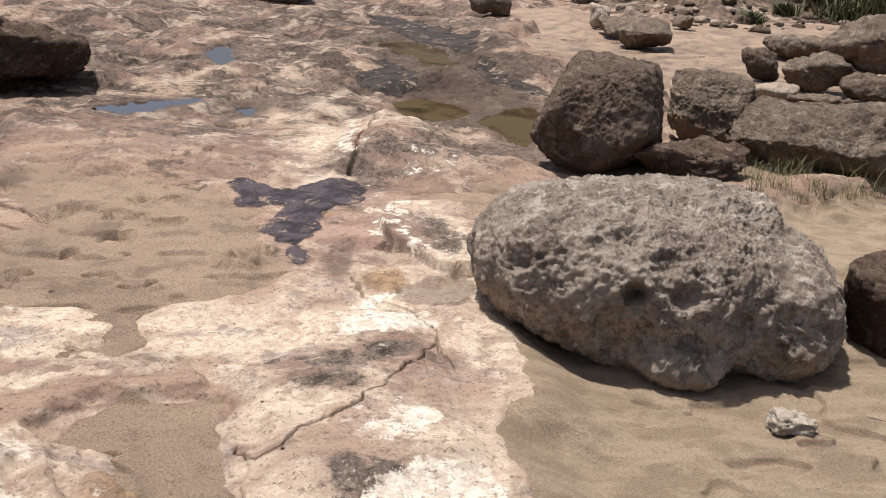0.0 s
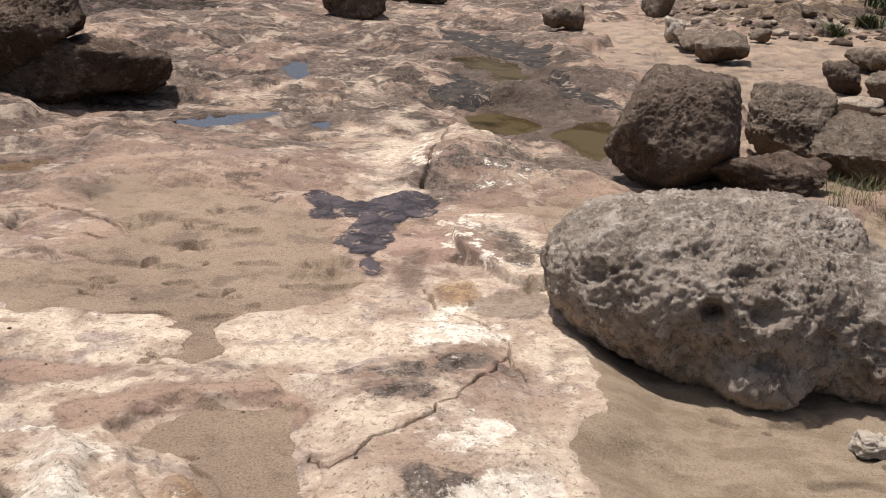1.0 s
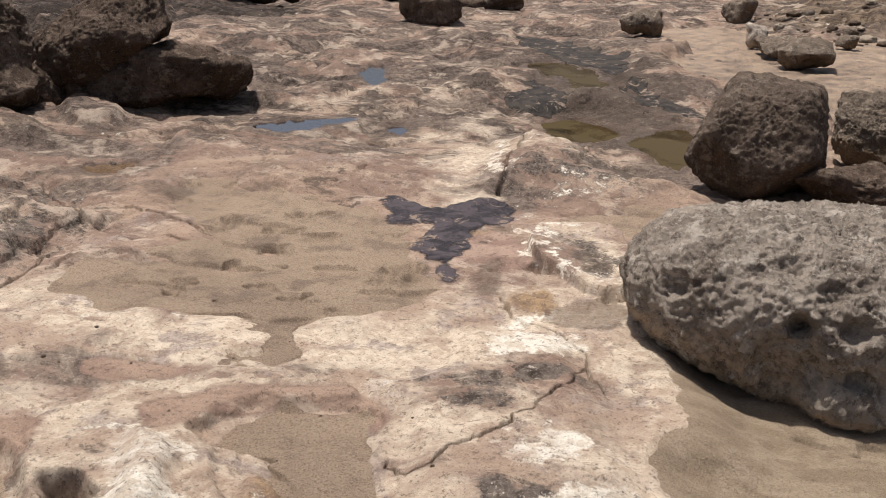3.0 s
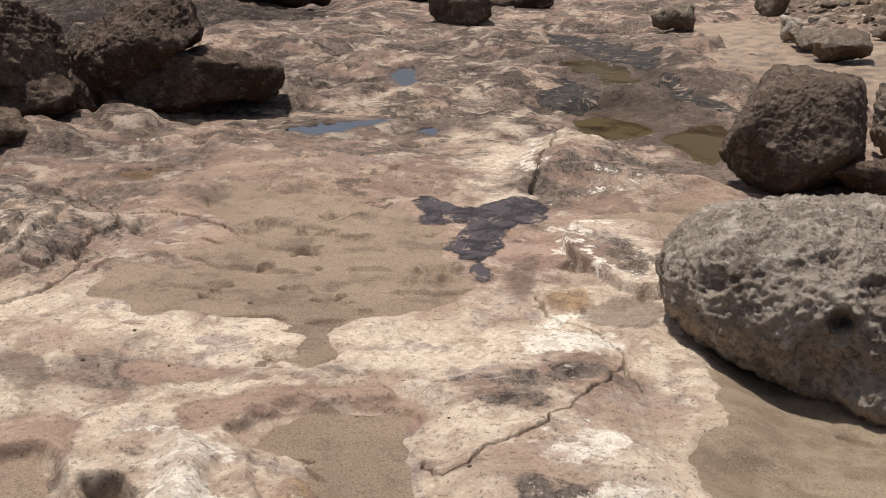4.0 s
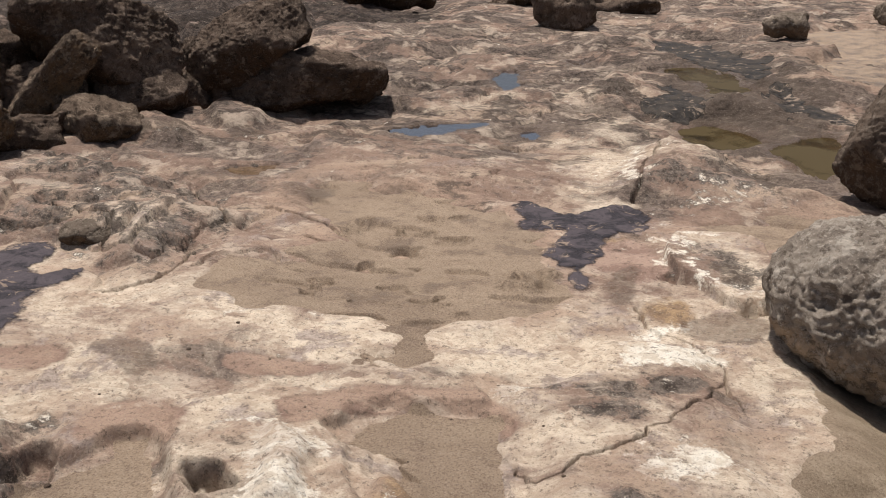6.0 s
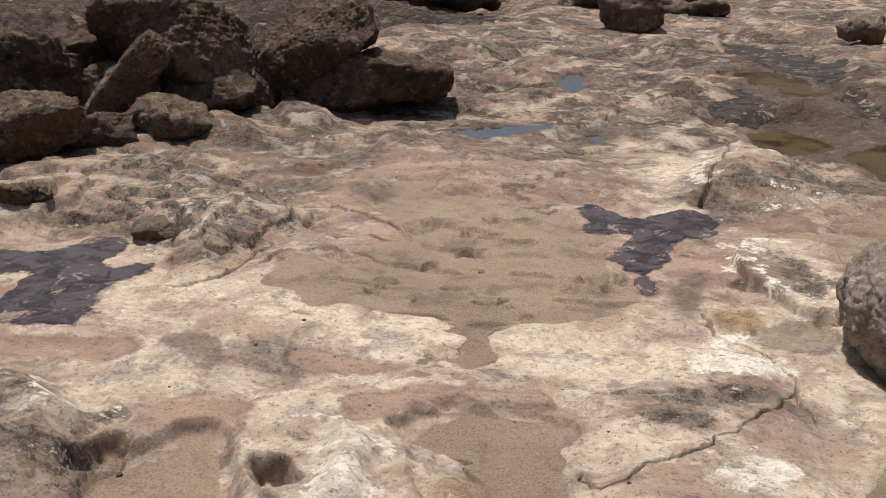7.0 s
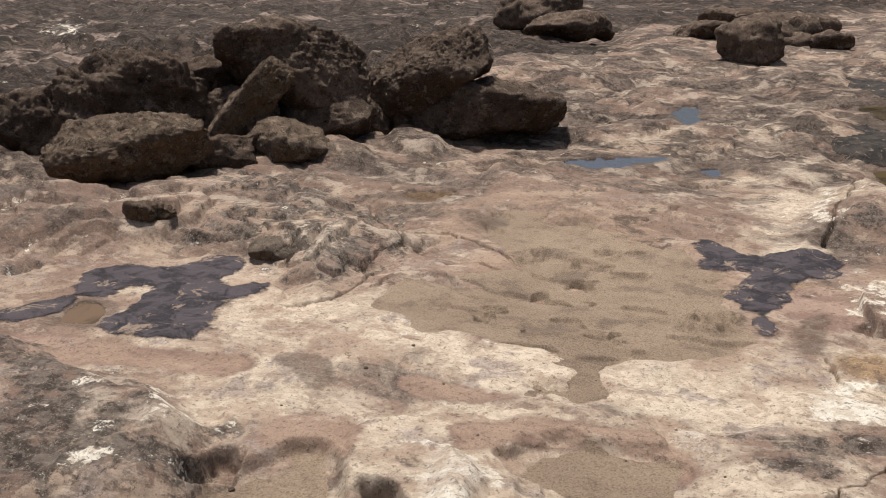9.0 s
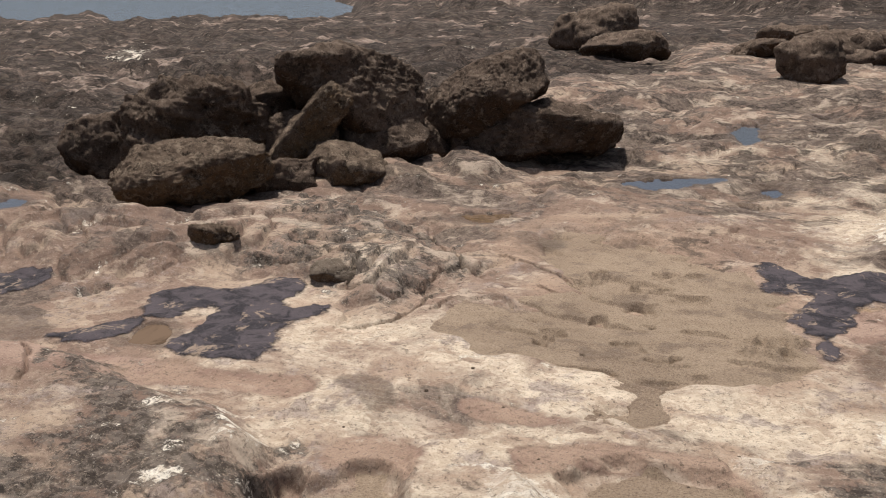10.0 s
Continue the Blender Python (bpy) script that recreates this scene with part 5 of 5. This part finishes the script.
# the heap of fallen blocks
HEAP = "fallen blocks in the heap"
placed("L1", "low_boulder", "long brown pitted boulder in front of the heap", 103, detail=6, mat=TAN, pits=0.8, lumps=0.15, soft=10, group=HEAP,
       cuts=[(-0.7, -0.2, 0.6, 0.85), (-0.7, 0, -0.7, 0.85), (0.8, -0.2, -0.5, 0.9)])
placed("L3", "boulder", "rounded brown block with a warm tan face", 107, detail=5, mat=TAN, pits=0.5, lumps=0.15, group=HEAP)
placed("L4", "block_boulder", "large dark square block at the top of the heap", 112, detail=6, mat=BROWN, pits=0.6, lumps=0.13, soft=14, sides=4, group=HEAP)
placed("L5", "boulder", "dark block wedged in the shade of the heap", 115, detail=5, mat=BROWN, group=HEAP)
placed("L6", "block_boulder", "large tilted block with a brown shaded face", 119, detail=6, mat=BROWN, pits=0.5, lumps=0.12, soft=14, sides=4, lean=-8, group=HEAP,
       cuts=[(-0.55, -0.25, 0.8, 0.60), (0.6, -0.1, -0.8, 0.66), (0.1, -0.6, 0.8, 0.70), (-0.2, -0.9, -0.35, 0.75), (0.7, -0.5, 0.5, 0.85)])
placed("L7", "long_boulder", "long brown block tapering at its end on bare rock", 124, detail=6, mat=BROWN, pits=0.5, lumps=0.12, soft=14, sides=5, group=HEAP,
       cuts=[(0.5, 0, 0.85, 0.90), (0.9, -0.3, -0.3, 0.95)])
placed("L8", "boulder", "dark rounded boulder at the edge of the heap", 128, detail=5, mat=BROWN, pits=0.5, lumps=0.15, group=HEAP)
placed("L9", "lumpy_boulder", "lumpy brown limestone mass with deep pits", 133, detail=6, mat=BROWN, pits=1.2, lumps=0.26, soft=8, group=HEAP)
# filler blocks, added to stand in for the dark shaded gaps of the heap
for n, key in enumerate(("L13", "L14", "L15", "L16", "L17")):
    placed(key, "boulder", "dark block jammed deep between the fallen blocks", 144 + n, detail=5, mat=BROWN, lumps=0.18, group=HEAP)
boulder("tilted_slab", "long tan slab leaning up against the heap", (-5.14, 5.93, 0.38), (0.49, 0.25, 0.17), 40, 150, detail=6, mat=TAN, pits=0.5, lumps=0.13, soft=12, sides=6, lean=-50, group=HEAP, category="boulder")

# loose flakes broken from the layered rock
for n, key in enumerate(("K1", "K2")):
    placed(key, "rock_flake", "loose grey flake of layered rock by the crack", 180 + n, resting=True, detail=5, mat=MID, pits=0.3, lumps=0.12, soft=16, sides=6, category="stone")
placed("K3", "hollow_rock", "rusty brown hollowed rock on the layered shelf", 190, resting=True, detail=5, mat=TAN, pits=0.4, lumps=0.2, soft=10, category="stone", hollows=[(0.07, -0.01, 0.07, 0.06)])

# far clusters
for n, key in enumerate(("F1", "F2", "F3", "F4")):
    placed(key, "far_boulder", "dark brown boulder in a far cluster on bare rock", 160 + n, detail=4, mat=BROWN, lumps=0.24, soft=7, group="far boulders")
for n, key in enumerate(("G1", "G2", "G3", "G4", "G5", "G6")):
    placed(key, "far_boulder", "dark brown boulder on the pale rock flat", 170 + n, detail=4, mat=BROWN, lumps=0.24, soft=7, group="boulders on the flat")


# ---------------------------------------------------------------- rubble, pebbles, plants
def stone_mesh(seed, mat, flat):
    ob = boulder("stone", "", (0, 0, 0), (1.0, 0.8, flat), 0, seed, detail=3, mat=mat, pits=0.3, lumps=0.16, soft=12, sides=9)
    me = ob.data
    bpy.data.objects.remove(ob)
    return me


def height_at(x, y):
    f = ground_form(np.array([float(x)] * 2), np.array([float(y)] * 2))
    return float(max(f["z"][0], f["sand"][0]))


def stone(name, me, x, y, z, size, turn, label, category, group):
    ob = new(name, me)
    ob.matrix_world = pose(x, y, z, 0, 0, turn) @ Matrix.Diagonal((size, size, size, 1))
    return tagged(ob, label, category, group)


rng = np.random.RandomState(7)
RUBBLE = [stone_mesh(300 + k, (TAN, MID, PALE, BROWN)[k % 4], 0.45 + 0.1 * (k % 3)) for k in range(8)]
edge = np.array(OUTLINES["bank"])[:7]
spots = []
for _ in range(230):
    a = rng.uniform(0, 4.6)
    k = int(a)
    p = edge[k] + (edge[k + 1] - edge[k]) * (a - k)
    out = p / np.linalg.norm(p)
    spots.append((*(p + out * (rng.exponential(1.1) - 0.35) + rng.normal(size=2) * 0.15), min(0.02 + rng.exponential(0.034), 0.16)))
spots = np.array(spots)
lift = ground_form(spots[:, 0].copy(), spots[:, 1].copy())
for k, (x, y, size) in enumerate(spots):
    z = max(lift["z"][k], lift["sand"][k])
    stone("bank_stone", RUBBLE[rng.randint(8)], x, y, z + 0.15 * size, size, rng.uniform(0, 360), "loose weathered stone on the sandy earth bank", "stone", "stones on the bank")

both = np.array(PEBBLES + CHIPS)
lift = ground_form(both[:, 0].copy(), both[:, 1].copy())
SMALL = [stone_mesh(330 + k, (BROWN, TAN, PALE)[k % 3], 0.6) for k in range(3)]
for k, (x, y, size) in enumerate(both):
    z = max(lift["z"][k], lift["sand"][k])
    chip = k >= len(PEBBLES)
    stone("pebble", SMALL[2 if chip else k % 2], x, y, z + 0.17 * size, 0.7 * size, rng.uniform(0, 360), "small pale shell-white chip on the sand" if chip else "small dark pebble on the worn rock", "pebble", "pebbles")


def tuft(name, label, x, y, reach, blades, mat, width, droop, category):
    """A tuft of thin bent blades from one root."""
    verts, faces = [], []
    for _ in range(blades):
        a, out, tall = rng.uniform(0, 2 * math.pi), rng.uniform(0.1, 1.0) * reach, reach * rng.uniform(0.5, 1.3)
        x0, y0 = rng.normal(size=2) * reach * 0.35
        across = np.array((-math.sin(a), math.cos(a), 0.0)) * width * rng.uniform(0.6, 1.3)
        n = len(verts)
        for k in range(5):
            t = k / 4
            p = np.array((x0 + math.cos(a) * out * t * t, y0 + math.sin(a) * out * t * t, tall * (t - droop * t * t)))
            w = across * (1 - t) ** 0.7 + across * 0.08
            verts += [p - w, p + w]
        faces += [[n + 2 * k, n + 2 * k + 1, n + 2 * k + 3, n + 2 * k + 2] for k in range(4)]
    ob = sheet_mesh(name, np.array(verts), np.array(faces), mat)
    ob.location = (x, y, height_at(x, y) - 0.01)
    return tagged(ob, label, category, kind="stuff")


for x, y, size in GRASS:
    tuft("grass_tuft", "sparse yellow-green grass growing from the sand", x, y, size * 1.2, 50, LEAF, 0.0018, 0.35, "grass")
for x, y, size in SHRUBS:
    tuft("shrub", "low dark green leafy plant on the bank", x, y, size * 1.1, 260, BUSH, 0.014, 0.3, "shrub")


def twig(points):
    """A thin crooked dry stalk lying on the sand."""
    line = np.array(points)
    t = np.linspace(0, 1, 9)
    s = np.linspace(0, 1, len(line))
    x, y = np.interp(t, s, line[:, 0]), np.interp(t, s, line[:, 1])
    x, y = x + 0.006 * rough2(x * 20, y * 20, 2, 5), y + 0.006 * rough2(x * 20, y * 20, 2, 9)
    f = ground_form(x.copy(), y.copy())
    z = np.maximum(f["z"], f["sand"]) + 0.004
    verts = []
    for k in range(9):
        w = 0.002 * (1 - 0.6 * t[k])
        verts += [(x[k] + w * a, y[k], z[k] + w * b) for a, b in ((1, 0), (0, 1), (-1, 0), (0, -1))]
    quads = [[4 * k + j, 4 * k + (j + 1) % 4, 4 * k + 4 + (j + 1) % 4, 4 * k + 4 + j] for k in range(8) for j in range(4)]
    return tagged(sheet_mesh("twig", np.array(verts), np.array(quads), BROWN), "thin crooked dry stalk lying on the sand", "twig", "twigs")


for points in TWIGS:
    twig(points)
